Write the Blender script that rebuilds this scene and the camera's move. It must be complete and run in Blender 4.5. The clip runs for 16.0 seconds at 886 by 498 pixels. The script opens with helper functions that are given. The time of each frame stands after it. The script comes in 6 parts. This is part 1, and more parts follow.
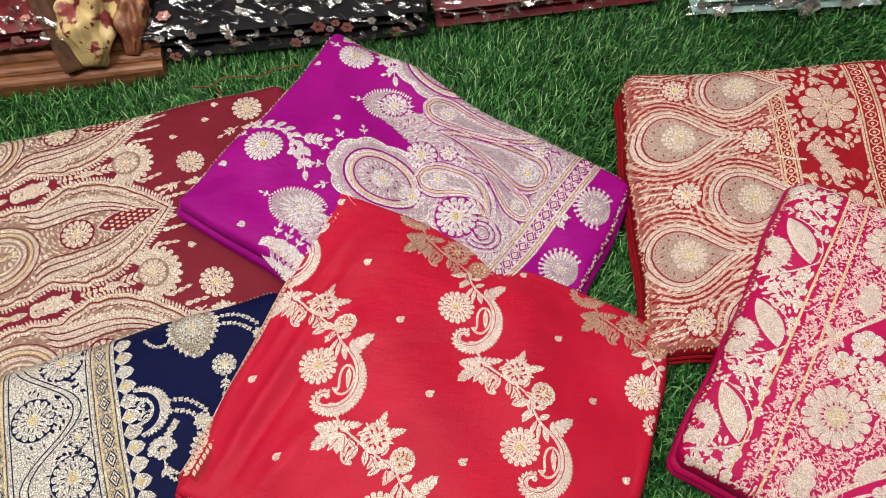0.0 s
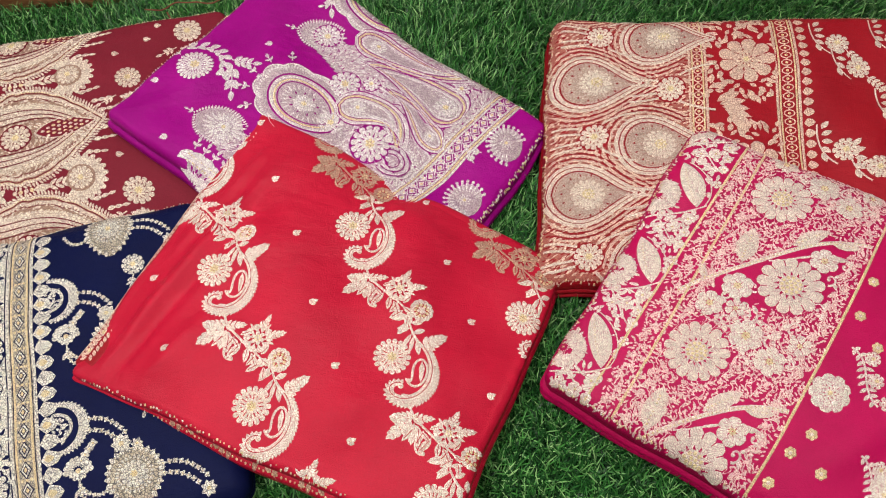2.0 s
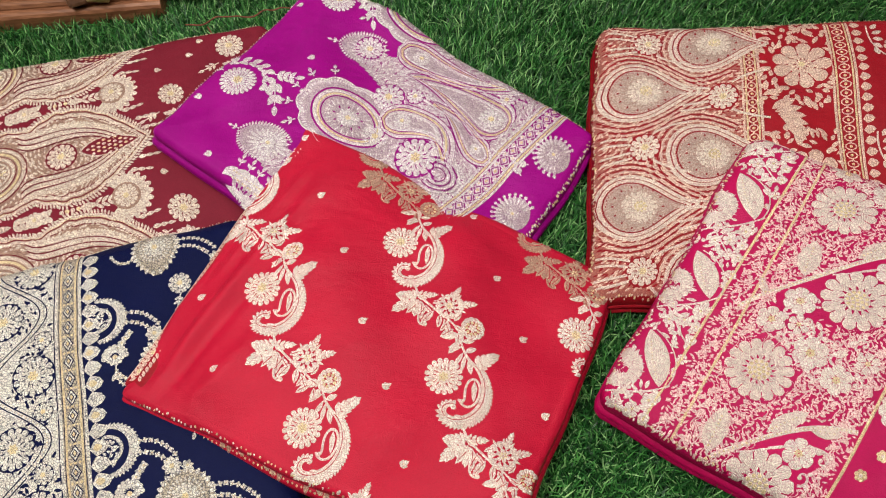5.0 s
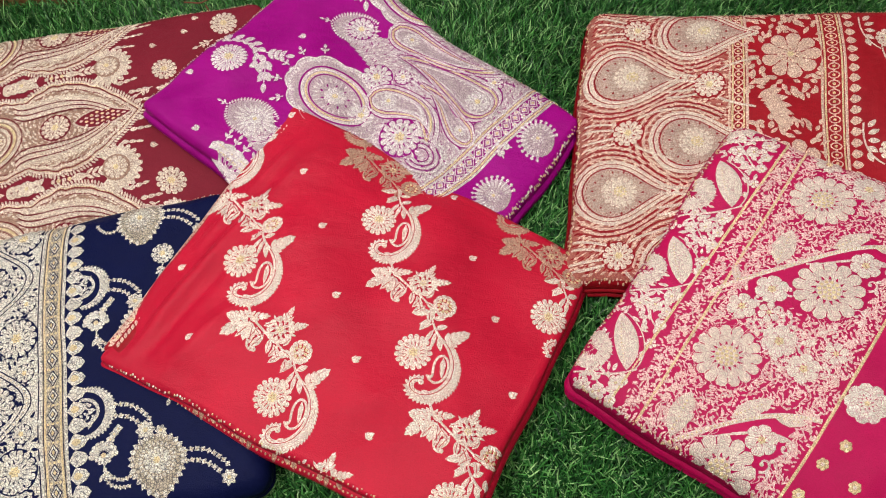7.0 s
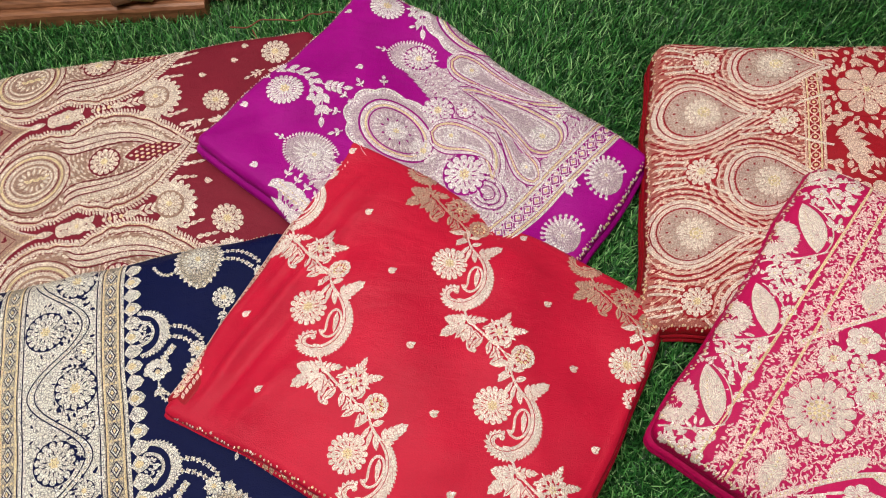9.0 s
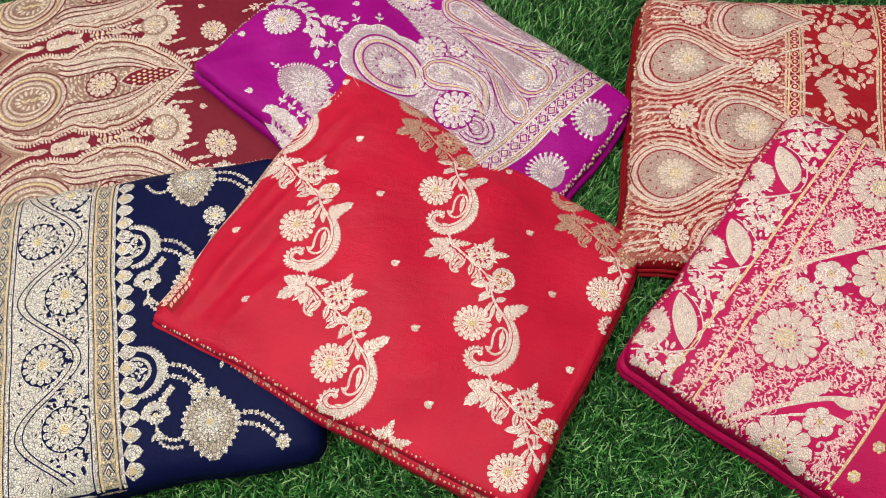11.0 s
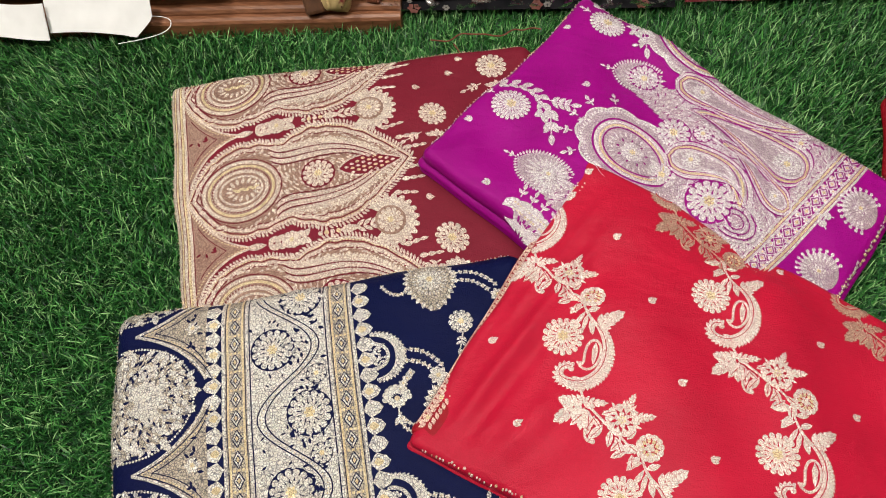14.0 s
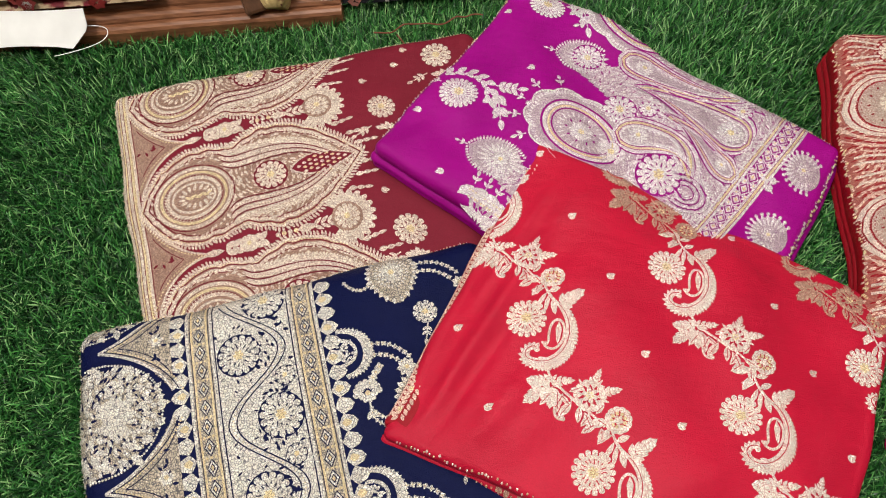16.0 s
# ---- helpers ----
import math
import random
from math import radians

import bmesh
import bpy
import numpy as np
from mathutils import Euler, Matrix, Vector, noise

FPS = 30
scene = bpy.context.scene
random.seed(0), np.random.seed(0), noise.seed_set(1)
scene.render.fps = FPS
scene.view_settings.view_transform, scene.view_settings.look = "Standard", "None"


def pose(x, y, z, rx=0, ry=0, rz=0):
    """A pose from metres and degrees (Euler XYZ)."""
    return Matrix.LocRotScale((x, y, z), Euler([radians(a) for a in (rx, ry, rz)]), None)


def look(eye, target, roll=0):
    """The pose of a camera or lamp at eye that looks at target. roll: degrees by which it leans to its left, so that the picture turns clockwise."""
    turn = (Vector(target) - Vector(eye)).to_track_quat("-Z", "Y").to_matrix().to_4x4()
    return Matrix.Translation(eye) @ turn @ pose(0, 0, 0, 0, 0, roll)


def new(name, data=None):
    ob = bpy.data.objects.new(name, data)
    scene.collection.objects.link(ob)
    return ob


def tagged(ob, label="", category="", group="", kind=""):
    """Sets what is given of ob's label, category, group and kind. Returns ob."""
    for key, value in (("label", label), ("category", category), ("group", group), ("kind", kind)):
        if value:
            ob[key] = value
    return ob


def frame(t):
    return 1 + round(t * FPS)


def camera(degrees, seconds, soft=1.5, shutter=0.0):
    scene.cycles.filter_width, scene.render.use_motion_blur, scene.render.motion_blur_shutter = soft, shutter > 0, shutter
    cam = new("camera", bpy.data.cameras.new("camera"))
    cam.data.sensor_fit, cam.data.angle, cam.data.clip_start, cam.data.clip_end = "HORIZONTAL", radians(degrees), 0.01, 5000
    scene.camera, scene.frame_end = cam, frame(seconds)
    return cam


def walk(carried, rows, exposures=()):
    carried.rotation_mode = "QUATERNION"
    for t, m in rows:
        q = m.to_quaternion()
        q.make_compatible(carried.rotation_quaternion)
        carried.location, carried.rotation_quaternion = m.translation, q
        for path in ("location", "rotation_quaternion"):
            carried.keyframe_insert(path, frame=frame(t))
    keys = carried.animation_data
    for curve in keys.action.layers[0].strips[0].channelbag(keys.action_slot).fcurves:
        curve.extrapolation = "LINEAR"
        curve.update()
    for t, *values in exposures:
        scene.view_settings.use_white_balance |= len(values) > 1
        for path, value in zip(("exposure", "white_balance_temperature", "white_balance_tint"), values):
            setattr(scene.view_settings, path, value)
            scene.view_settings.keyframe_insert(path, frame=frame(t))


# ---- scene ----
cam = camera(59.4, 16.0, soft=1.0)
PATH = [
    (0, (0.008, 0.059, 0.847), (-0.081, 1.057, -0.884), -2.6),
    (0.5, (-0.008, 0.042, 0.839), (-0.092, 0.999, -0.915), -1.3),
    (1, (-0.002, 0.033, 0.845), (-0.091, 0.963, -0.924), -1.0),
    (1.5, (0.099, 0.02, 0.855), (-0.025, 0.949, -0.911), -2.0),
    (2, (0.165, 0.009, 0.855), (-0.006, 0.928, -0.914), -3.5),
    (2.5, (0.173, 0.019, 0.857), (-0.027, 0.932, -0.911), -4.6),
    (3, (0.152, 0.037, 0.856), (-0.075, 0.946, -0.911), -5.1),
    (3.5, (0.131, 0.048, 0.856), (-0.102, 0.961, -0.907), -6.2),
    (4, (0.133, 0.046, 0.849), (-0.103, 0.961, -0.913), -7.5),
    (4.5, (0.131, 0.036, 0.849), (-0.105, 0.952, -0.913), -7.6),
    (7, (0.189, 0.017, 0.845), (-0.104, 0.907, -0.922), -9.1),
    (7.5, (0.187, 0.021, 0.848), (-0.129, 0.903, -0.919), -9.7),
    (8, (0.131, 0.067, 0.852), (-0.2, 0.935, -0.919), -10.6),
    (10.5, (0.082, 0.02, 0.843), (-0.081, 0.912, -0.939), -3.6),
    (11, (0.109, -0.014, 0.838), (-0.131, 0.861, -0.944), -4.2),
    (11.5, (0.108, -0.028, 0.846), (-0.198, 0.845, -0.927), -5.4),
    (12, (0.103, -0.018, 0.85), (-0.262, 0.837, -0.921), -8.0),
    (12.5, (0.095, -0.036, 0.853), (-0.287, 0.813, -0.918), -7.3),
    (13, (0.022, -0.032, 0.852), (-0.367, 0.822, -0.914), -7.0),
    (13.5, (-0.105, 0.011, 0.832), (-0.455, 0.892, -0.929), -6.6),
    (14, (-0.146, 0.037, 0.815), (-0.493, 0.97, -0.919), -8.5),
    (14.5, (-0.17, 0.057, 0.818), (-0.448, 1.002, -0.922), -7.2),
    (15, (-0.176, 0.052, 0.819), (-0.446, 1.003, -0.919), -7.3),
    (15.5, (-0.159, 0.041, 0.813), (-0.412, 0.974, -0.937), -6.9),
    (16, (-0.144, 0.038, 0.821), (-0.388, 0.961, -0.936), -8.0),
]
walk(cam, [(t, look(eye, target, roll)) for t, eye, target, roll in PATH])

# ---- world, lamps, exposure ----
scene.view_settings.exposure = 0.0
world = bpy.data.worlds.new("world")
scene.world = world
world.use_nodes = True
world.node_tree.nodes["Background"].inputs[0].default_value = (0.8, 0.85, 0.9, 1)
world.node_tree.nodes["Background"].inputs[1].default_value = 0.03

CEIL = 2.6
LAMPS = [(0.75, -0.25), (-0.75, -0.25), (0.75, 1.15), (-0.9, 1.15)]
WATTS = [17, 58, 10, 18]


def panel_lamp(x, y, watts):
    data = bpy.data.lights.new("panel_light", "AREA")
    data.shape, data.size, data.size_y, data.energy = "RECTANGLE", 0.58, 0.58, watts
    data.color = (1.0, 0.965, 0.91)
    ob = new("panel_light", data)
    ob.matrix_world = pose(x, y, CEIL - 0.03)


for (lx, ly), lw in zip(LAMPS, WATTS):
    panel_lamp(lx, ly, lw)


# ---- materials ----
def material(name):
    m = bpy.data.materials.new(name)
    m.use_nodes = True
    nt = m.node_tree
    return m, nt, nt.nodes["Principled BSDF"]


def node(nt, kind, **values):
    n = nt.nodes.new(kind)
    for k, v in values.items():
        n.inputs[k].default_value = v
    return n


def noise_tex(nt, scale, detail=3.0, stretch=None):
    tc = nt.nodes.new("ShaderNodeTexCoord")
    n = node(nt, "ShaderNodeTexNoise", Scale=scale, Detail=detail)
    if stretch:
        mp = node(nt, "ShaderNodeMapping", Scale=stretch)
        nt.links.new(tc.outputs["Object"], mp.inputs["Vector"])
        nt.links.new(mp.outputs["Vector"], n.inputs["Vector"])
    else:
        nt.links.new(tc.outputs["Object"], n.inputs["Vector"])
    return n.outputs["Fac"]


def ramp(nt, fac, *stops):
    r = nt.nodes.new("ShaderNodeValToRGB")
    els = r.color_ramp.elements
    while len(els) < len(stops):
        els.new(0.5)
    for e, (p, c) in zip(els, stops):
        e.position, e.color = p, (*c, 1)
    nt.links.new(fac, r.inputs["Fac"])
    return r.outputs["Color"]


def mix(nt, fac, a, b, kind="MIX"):
    m = nt.nodes.new("ShaderNodeMix")
    m.data_type, m.blend_type = "RGBA", kind
    for socket, value in ((m.inputs[0], fac), (m.inputs[6], a), (m.inputs[7], b)):
        if isinstance(value, (int, float)):
            socket.default_value = value
        elif isinstance(value, tuple):
            socket.default_value = (*value, 1)
        else:
            nt.links.new(value, socket)
    return m.outputs[2]


def bump(nt, bsdf, height, strength, distance):
    b = node(nt, "ShaderNodeBump", Strength=strength, Distance=distance)
    nt.links.new(height, b.inputs["Height"])
    nt.links.new(b.outputs["Normal"], bsdf.inputs["Normal"])


def shade(c, k):
    return tuple(min(1.0, x * k) for x in c)


def silk(name, colour, rough=0.46, sheen=0.04, spec=0.13):
    m, nt, b = material(name)
    col = ramp(nt, noise_tex(nt, 14, 4), (0.3, shade(colour, 0.86)), (0.7, shade(colour, 1.12)))
    weave = noise_tex(nt, 900, 2, (1, 1, 1))
    nt.links.new(mix(nt, 0.25, col, ramp(nt, weave, (0.35, shade(colour, 0.7)), (0.65, shade(colour, 1.3)))), b.inputs["Base Color"])
    b.inputs["Roughness"].default_value = rough
    b.inputs["Specular IOR Level"].default_value = spec
    b.inputs["Sheen Weight"].default_value = sheen
    b.inputs["Sheen Tint"].default_value = (*shade(colour, 2.0), 1)
    wr = noise_tex(nt, 22, 4, (1.0, 1.7, 1.0))
    add = nt.nodes.new("ShaderNodeMath")
    add.operation = "MULTIPLY_ADD"
    nt.links.new(wr, add.inputs[0])
    add.inputs[1].default_value = 5.0
    nt.links.new(weave, add.inputs[2])
    bump(nt, b, add.outputs[0], 0.55, 0.0012)
    return m


def zari(name, pale, deep, ground, metal=0.65, rough=0.38, grain=330.0, gap=0.09, seams=0.6):
    """Metal thread sewn in small grains: glints on each, the cloth showing between them."""
    m, nt, b = material(name)
    fine = noise_tex(nt, 1500, 2)
    broad = noise_tex(nt, 30, 3)
    tc = nt.nodes.new("ShaderNodeTexCoord")
    warp = node(nt, "ShaderNodeTexNoise", Scale=120.0, Detail=2.0)
    nt.links.new(tc.outputs["Object"], warp.inputs["Vector"])
    mv = nt.nodes.new("ShaderNodeVectorMath")
    mv.operation = "MULTIPLY_ADD"
    nt.links.new(warp.outputs["Color"], mv.inputs[0])
    mv.inputs[1].default_value = (0.006, 0.006, 0.006)
    nt.links.new(tc.outputs["Object"], mv.inputs[2])
    cells = node(nt, "ShaderNodeTexVoronoi", Scale=grain, Randomness=0.85)
    cells.feature = "DISTANCE_TO_EDGE"
    nt.links.new(mv.outputs["Vector"], cells.inputs["Vector"])
    tint = node(nt, "ShaderNodeTexVoronoi", Scale=grain, Randomness=0.85)
    nt.links.new(mv.outputs["Vector"], tint.inputs["Vector"])
    sep = nt.nodes.new("ShaderNodeSeparateColor")
    nt.links.new(tint.outputs["Color"], sep.inputs[0])
    # satin stitches: parallel threads, turned another way from patch to patch
    turn = node(nt, "ShaderNodeTexVoronoi", Scale=grain * 0.4, Randomness=1.0)
    nt.links.new(mv.outputs["Vector"], turn.inputs["Vector"])
    tsep = nt.nodes.new("ShaderNodeSeparateColor")
    nt.links.new(turn.outputs["Color"], tsep.inputs[0])
    xyz = nt.nodes.new("ShaderNodeSeparateXYZ")
    nt.links.new(mv.outputs["Vector"], xyz.inputs[0])

    def calc(op, a, c):
        k = nt.nodes.new("ShaderNodeMath")
        k.operation = op
        for socket, value in ((k.inputs[0], a), (k.inputs[1], c)):
            if isinstance(value, (int, float)):
                socket.default_value = value
            else:
                nt.links.new(value, socket)
        return k.outputs[0]

    ang = calc("MULTIPLY", tsep.outputs[0], 6.283)
    run = calc("ADD", calc("MULTIPLY", xyz.outputs[0], calc("COSINE", ang, 0.0)), calc("MULTIPLY", xyz.outputs[1], calc("SINE", ang, 0.0)))
    hatch = calc("ADD", calc("MULTIPLY", calc("SINE", calc("MULTIPLY", run, 3900.0), 0.0), 0.38), calc("MULTIPLY", fine, 0.75))
    col = mix(nt, ramp(nt, broad, (0.35, (0, 0, 0)), (0.68, (1, 1, 1))), pale, deep)
    # bright and dark of the thread's glints, mixed into the base colour
    col = mix(nt, 0.5, col, ramp(nt, sep.outputs[0], (0.08, shade(deep, 0.5)), (0.42, shade(deep, 1.12)), (0.85, shade(pale, 1.14))))
    col = mix(nt, 0.5, col, ramp(nt, hatch, (0.05, shade(deep, 0.5)), (0.42, shade(pale, 1.14))))
    seam = ramp(nt, cells.outputs["Distance"], (gap * 0.4, (1, 1, 1)), (gap, (0, 0, 0)))
    part_seam = node(nt, "ShaderNodeMath")
    part_seam.operation = "MULTIPLY"
    nt.links.new(seam, part_seam.inputs[0])
    part_seam.inputs[1].default_value = seams
    nt.links.new(mix(nt, part_seam.outputs[0], col, ground), b.inputs["Base Color"])
    inv = node(nt, "ShaderNodeMath")
    inv.operation = "MULTIPLY_ADD"
    nt.links.new(seam, inv.inputs[0])
    inv.inputs[1].default_value, inv.inputs[2].default_value = -metal, metal
    nt.links.new(inv.outputs[0], b.inputs["Metallic"])
    nt.links.new(ramp(nt, fine, (0.3, (rough + 0.15,) * 3), (0.7, (rough - 0.1,) * 3)), b.inputs["Roughness"])
    high = node(nt, "ShaderNodeMath")
    high.operation = "MULTIPLY_ADD"
    nt.links.new(cells.outputs["Distance"], high.inputs[0])
    high.inputs[1].default_value = 2.5
    nt.links.new(hatch, high.inputs[2])
    bump(nt, b, high.outputs[0], 0.7, 0.0009)
    return m


C_RED, C_PURPLE, C_MAROON, C_NAVY = (0.385, 0.006, 0.027), (0.245, 0.0015, 0.160), (0.140, 0.010, 0.021), (0.003, 0.005, 0.034)
C_CRIMSON, C_PINK = (0.25, 0.005, 0.012), (0.36, 0.002, 0.065)
RED = silk("red_silk", C_RED, 0.42, 0.03, 0.13)
PURPLE = silk("purple_silk", C_PURPLE, 0.46, 0.02, 0.08)
MAROON = silk("maroon_silk", C_MAROON, 0.55, 0.02, 0.08)
NAVY = silk("navy_silk", C_NAVY, 0.5, 0.0, 0.05)
CRIMSON = silk("crimson_silk", C_CRIMSON)
PINK = silk("magenta_silk", C_PINK)
CREAM = ((0.94, 0.89, 0.81), (0.77, 0.68, 0.56))
PALE = ((0.93, 0.90, 0.86), (0.76, 0.68, 0.62))
Z_RED = zari("cream_zari_on_red", *CREAM, (0.42, 0.05, 0.04), gap=0.09)
# darker copy of the red's zari: its dim far-edge reflection put into the colour
Z_DIM_GOLD_RED = zari("dim_gold_zari_on_red", (0.62, 0.45, 0.33), (0.42, 0.28, 0.19), (0.26, 0.02, 0.02), gap=0.13)
Z_PURPLE = zari("silver_zari_on_purple", *PALE, (0.20, 0.03, 0.18), gap=0.10)
Z_MAROON = zari("tan_zari_on_maroon", (0.95, 0.83, 0.71), (0.72, 0.56, 0.44), (0.13, 0.02, 0.02), gap=0.125)
Z_NAVY = zari("cream_zari_on_navy", *CREAM, (0.015, 0.015, 0.04), gap=0.10, seams=0.8)
Z_CRIMSON = zari("rose_zari_on_crimson", (0.94, 0.74, 0.60), (0.76, 0.50, 0.40), (0.25, 0.015, 0.02), gap=0.12)
Z_CREAM_CRIMSON = zari("cream_zari_on_crimson", (0.90, 0.82, 0.72), (0.74, 0.62, 0.52), (0.30, 0.06, 0.05), gap=0.09)
Z_PINK = zari("cream_zari_on_magenta", *CREAM, (0.40, 0.02, 0.10), gap=0.08)
Z_PINK_SILVER = zari("silver_zari_on_magenta", (0.88, 0.82, 0.72), (0.68, 0.60, 0.52), (0.42, 0.12, 0.16), gap=0.07)
Z_PINK_ROSE = zari("rose_zari_on_magenta", (0.95, 0.77, 0.71), (0.80, 0.56, 0.52), (0.42, 0.006, 0.07), gap=0.10)
G_CRIMSON = zari("fine_brocade_on_crimson", (0.56, 0.25, 0.18), (0.38, 0.11, 0.08), (0.24, 0.005, 0.012), gap=0.32, grain=430.0)
G_PURPLE = zari("fine_brocade_on_purple", (0.70, 0.60, 0.60), (0.54, 0.41, 0.43), (0.20, 0.008, 0.17), gap=0.13, grain=430.0)
D_PURPLE = zari("dull_silver_on_purple", (0.64, 0.55, 0.55), (0.48, 0.37, 0.39), (0.16, 0.02, 0.15), gap=0.10)
D_MAROON = zari("dull_tan_on_maroon", (0.46, 0.31, 0.23), (0.32, 0.18, 0.13), (0.10, 0.015, 0.015), gap=0.12)
D_NAVY = zari("dull_cream_on_navy", (0.66, 0.58, 0.46), (0.46, 0.38, 0.27), (0.01, 0.01, 0.03), gap=0.12, seams=0.85)
D_CRIMSON = zari("dull_rose_on_crimson", (0.62, 0.51, 0.43), (0.48, 0.36, 0.30), (0.24, 0.02, 0.02), gap=0.10)
D_PINK = zari("dull_silver_on_magenta", (0.84, 0.77, 0.68), (0.66, 0.56, 0.50), (0.32, 0.02, 0.08), gap=0.08)
BEAD = zari("gold_beads", (0.94, 0.79, 0.51), (0.80, 0.59, 0.31), (0.36, 0.22, 0.10), 0.7, 0.3, 420.0, 0.05)


def turf_material():
    m, nt, b = material("turf_fibre")
    geo = nt.nodes.new("ShaderNodeNewGeometry")
    col = ramp(nt, geo.outputs["Random Per Island"], (0.0, (0.003, 0.020, 0.005)), (0.5, (0.017, 0.102, 0.020)), (0.8, (0.074, 0.265, 0.056)), (1.0, (0.30, 0.50, 0.21)))
    patch = ramp(nt, noise_tex(nt, 9, 3), (0.3, (0.72, 0.78, 0.72)), (0.7, (1.15, 1.12, 1.1)))
    nt.links.new(mix(nt, 1.0, col, patch, "MULTIPLY"), b.inputs["Base Color"])
    b.inputs["Roughness"].default_value = 0.42
    b.inputs["Specular IOR Level"].default_value = 0.3
    return m


TURF = turf_material()


def plain(name, a, b2, scale, rough, stretch=None, bump_mm=0.3, metal=0.0, spec=0.4):
    m, nt, b = material(name)
    f = noise_tex(nt, scale, 5, stretch)
    nt.links.new(ramp(nt, f, (0.3, a), (0.7, b2)), b.inputs["Base Color"])
    b.inputs["Roughness"].default_value = rough
    b.inputs["Metallic"].default_value = metal
    b.inputs["Specular IOR Level"].default_value = spec
    bump(nt, b, f, 0.5, bump_mm / 1000)
    return m


BACKING = plain("turf_backing", (0.004, 0.018, 0.006), (0.010, 0.045, 0.012), 160, 0.9, None, 3)
WALL = plain("wall_paint", (0.22, 0.18, 0.15), (0.27, 0.22, 0.18), 3, 0.8)
WHITE = plain("ceiling_paint", (0.74, 0.73, 0.70), (0.8, 0.79, 0.76), 2, 0.9)
WOOD = plain("brown_wood", (0.12, 0.044, 0.020), (0.26, 0.11, 0.052), 22, 0.4, (1, 9, 9))
DARKWOOD = plain("dark_wood", (0.045, 0.018, 0.008), (0.11, 0.048, 0.022), 22, 0.45, (6, 6, 1))
PAPER = plain("white_paper", (0.72, 0.71, 0.69), (0.80, 0.79, 0.77), 30, 0.8)
STEEL = plain("white_metal", (0.7, 0.7, 0.7), (0.75, 0.75, 0.75), 5, 0.4)
def printed(name, ground, ink, scale):
    m, nt, b = material(name)
    blot = ramp(nt, noise_tex(nt, scale, 3), (0.53, ground), (0.58, ink))
    leaf = ramp(nt, noise_tex(nt, scale * 2.6, 2), (0.60, (0, 0, 0)), (0.63, (1, 1, 1)))
    nt.links.new(mix(nt, leaf, blot, shade(ink, 0.6)), b.inputs["Base Color"])
    b.inputs["Roughness"].default_value = 0.5
    bump(nt, b, noise_tex(nt, 50, 4), 0.6, 0.004)
    return m


YELLOW = printed("yellow_print", (0.52, 0.38, 0.17), (0.20, 0.025, 0.025), 30.0)
BROWNCLOTH = printed("brown_print", (0.16, 0.05, 0.025), (0.32, 0.16, 0.06), 40.0)
GOLDCLOTH = printed("gold_brocade", (0.42, 0.30, 0.18), (0.15, 0.012, 0.02), 22.0)
BLACKCLOTH = plain("black_cloth", (0.005, 0.005, 0.007), (0.016, 0.014, 0.016), 30, 0.7, None, 0.3, 0.0, 0.1)
REDCLOTH = plain("dark_red_cloth", (0.17, 0.012, 0.016), (0.30, 0.03, 0.03), 20, 0.5)
PALECLOTH = plain("pale_cloth", (0.42, 0.38, 0.36), (0.55, 0.52, 0.50), 20, 0.6)
TEAL = plain("pale_teal_cloth", (0.28, 0.42, 0.40), (0.36, 0.50, 0.48), 20, 0.5)
ROSECLOTH = plain("rose_print", (0.35, 0.10, 0.09), (0.45, 0.2, 0.16), 60, 0.6)
DARKRED = plain("deep_red_cloth", (0.07, 0.006, 0.010), (0.16, 0.014, 0.018), 20, 0.45)
THREAD = plain("rust_thread", (0.12, 0.035, 0.018), (0.18, 0.06, 0.03), 200, 0.8)


def glow_material():
    m, nt, b = material("lamp_diffuser")
    b.inputs["Base Color"].default_value = (0.9, 0.9, 0.9, 1)
    b.inputs["Emission Color"].default_value = (1.0, 0.965, 0.91, 1)
    b.inputs["Emission Strength"].default_value = 6
    return m


GLOW = glow_material()


def film_material():
    m, nt, b = material("clear_film")
    b.inputs["Base Color"].default_value = (0.95, 0.95, 0.95, 1)
    b.inputs["Roughness"].default_value = 0.16
    b.inputs["IOR"].default_value = 1.3
    tr = nt.nodes.new("ShaderNodeBsdfTransparent")
    gl = node(nt, "ShaderNodeBsdfGlossy", Roughness=0.16)
    f = noise_tex(nt, 32, 4, (1, 2.2, 1))
    bp = node(nt, "ShaderNodeBump", Strength=1.0, Distance=0.012)
    nt.links.new(f, bp.inputs["Height"])
    nt.links.new(bp.outputs["Normal"], gl.inputs["Normal"])
    mx = nt.nodes.new("ShaderNodeMixShader")
    fr = node(nt, "ShaderNodeMath")
    fr.operation = "MULTIPLY_ADD"
    nt.links.new(noise_tex(nt, 45, 4, (1, 3, 1)), fr.inputs[0])
    fr.inputs[1].default_value, fr.inputs[2].default_value = 7.0, -3.75
    fr.use_clamp = True
    nt.links.new(fr.outputs[0], mx.inputs[0])
    nt.links.new(tr.outputs[0], mx.inputs[1])
    nt.links.new(gl.outputs[0], mx.inputs[2])
    nt.links.new(mx.outputs[0], nt.nodes["Material Output"].inputs["Surface"])
    return m


FILM = film_material()


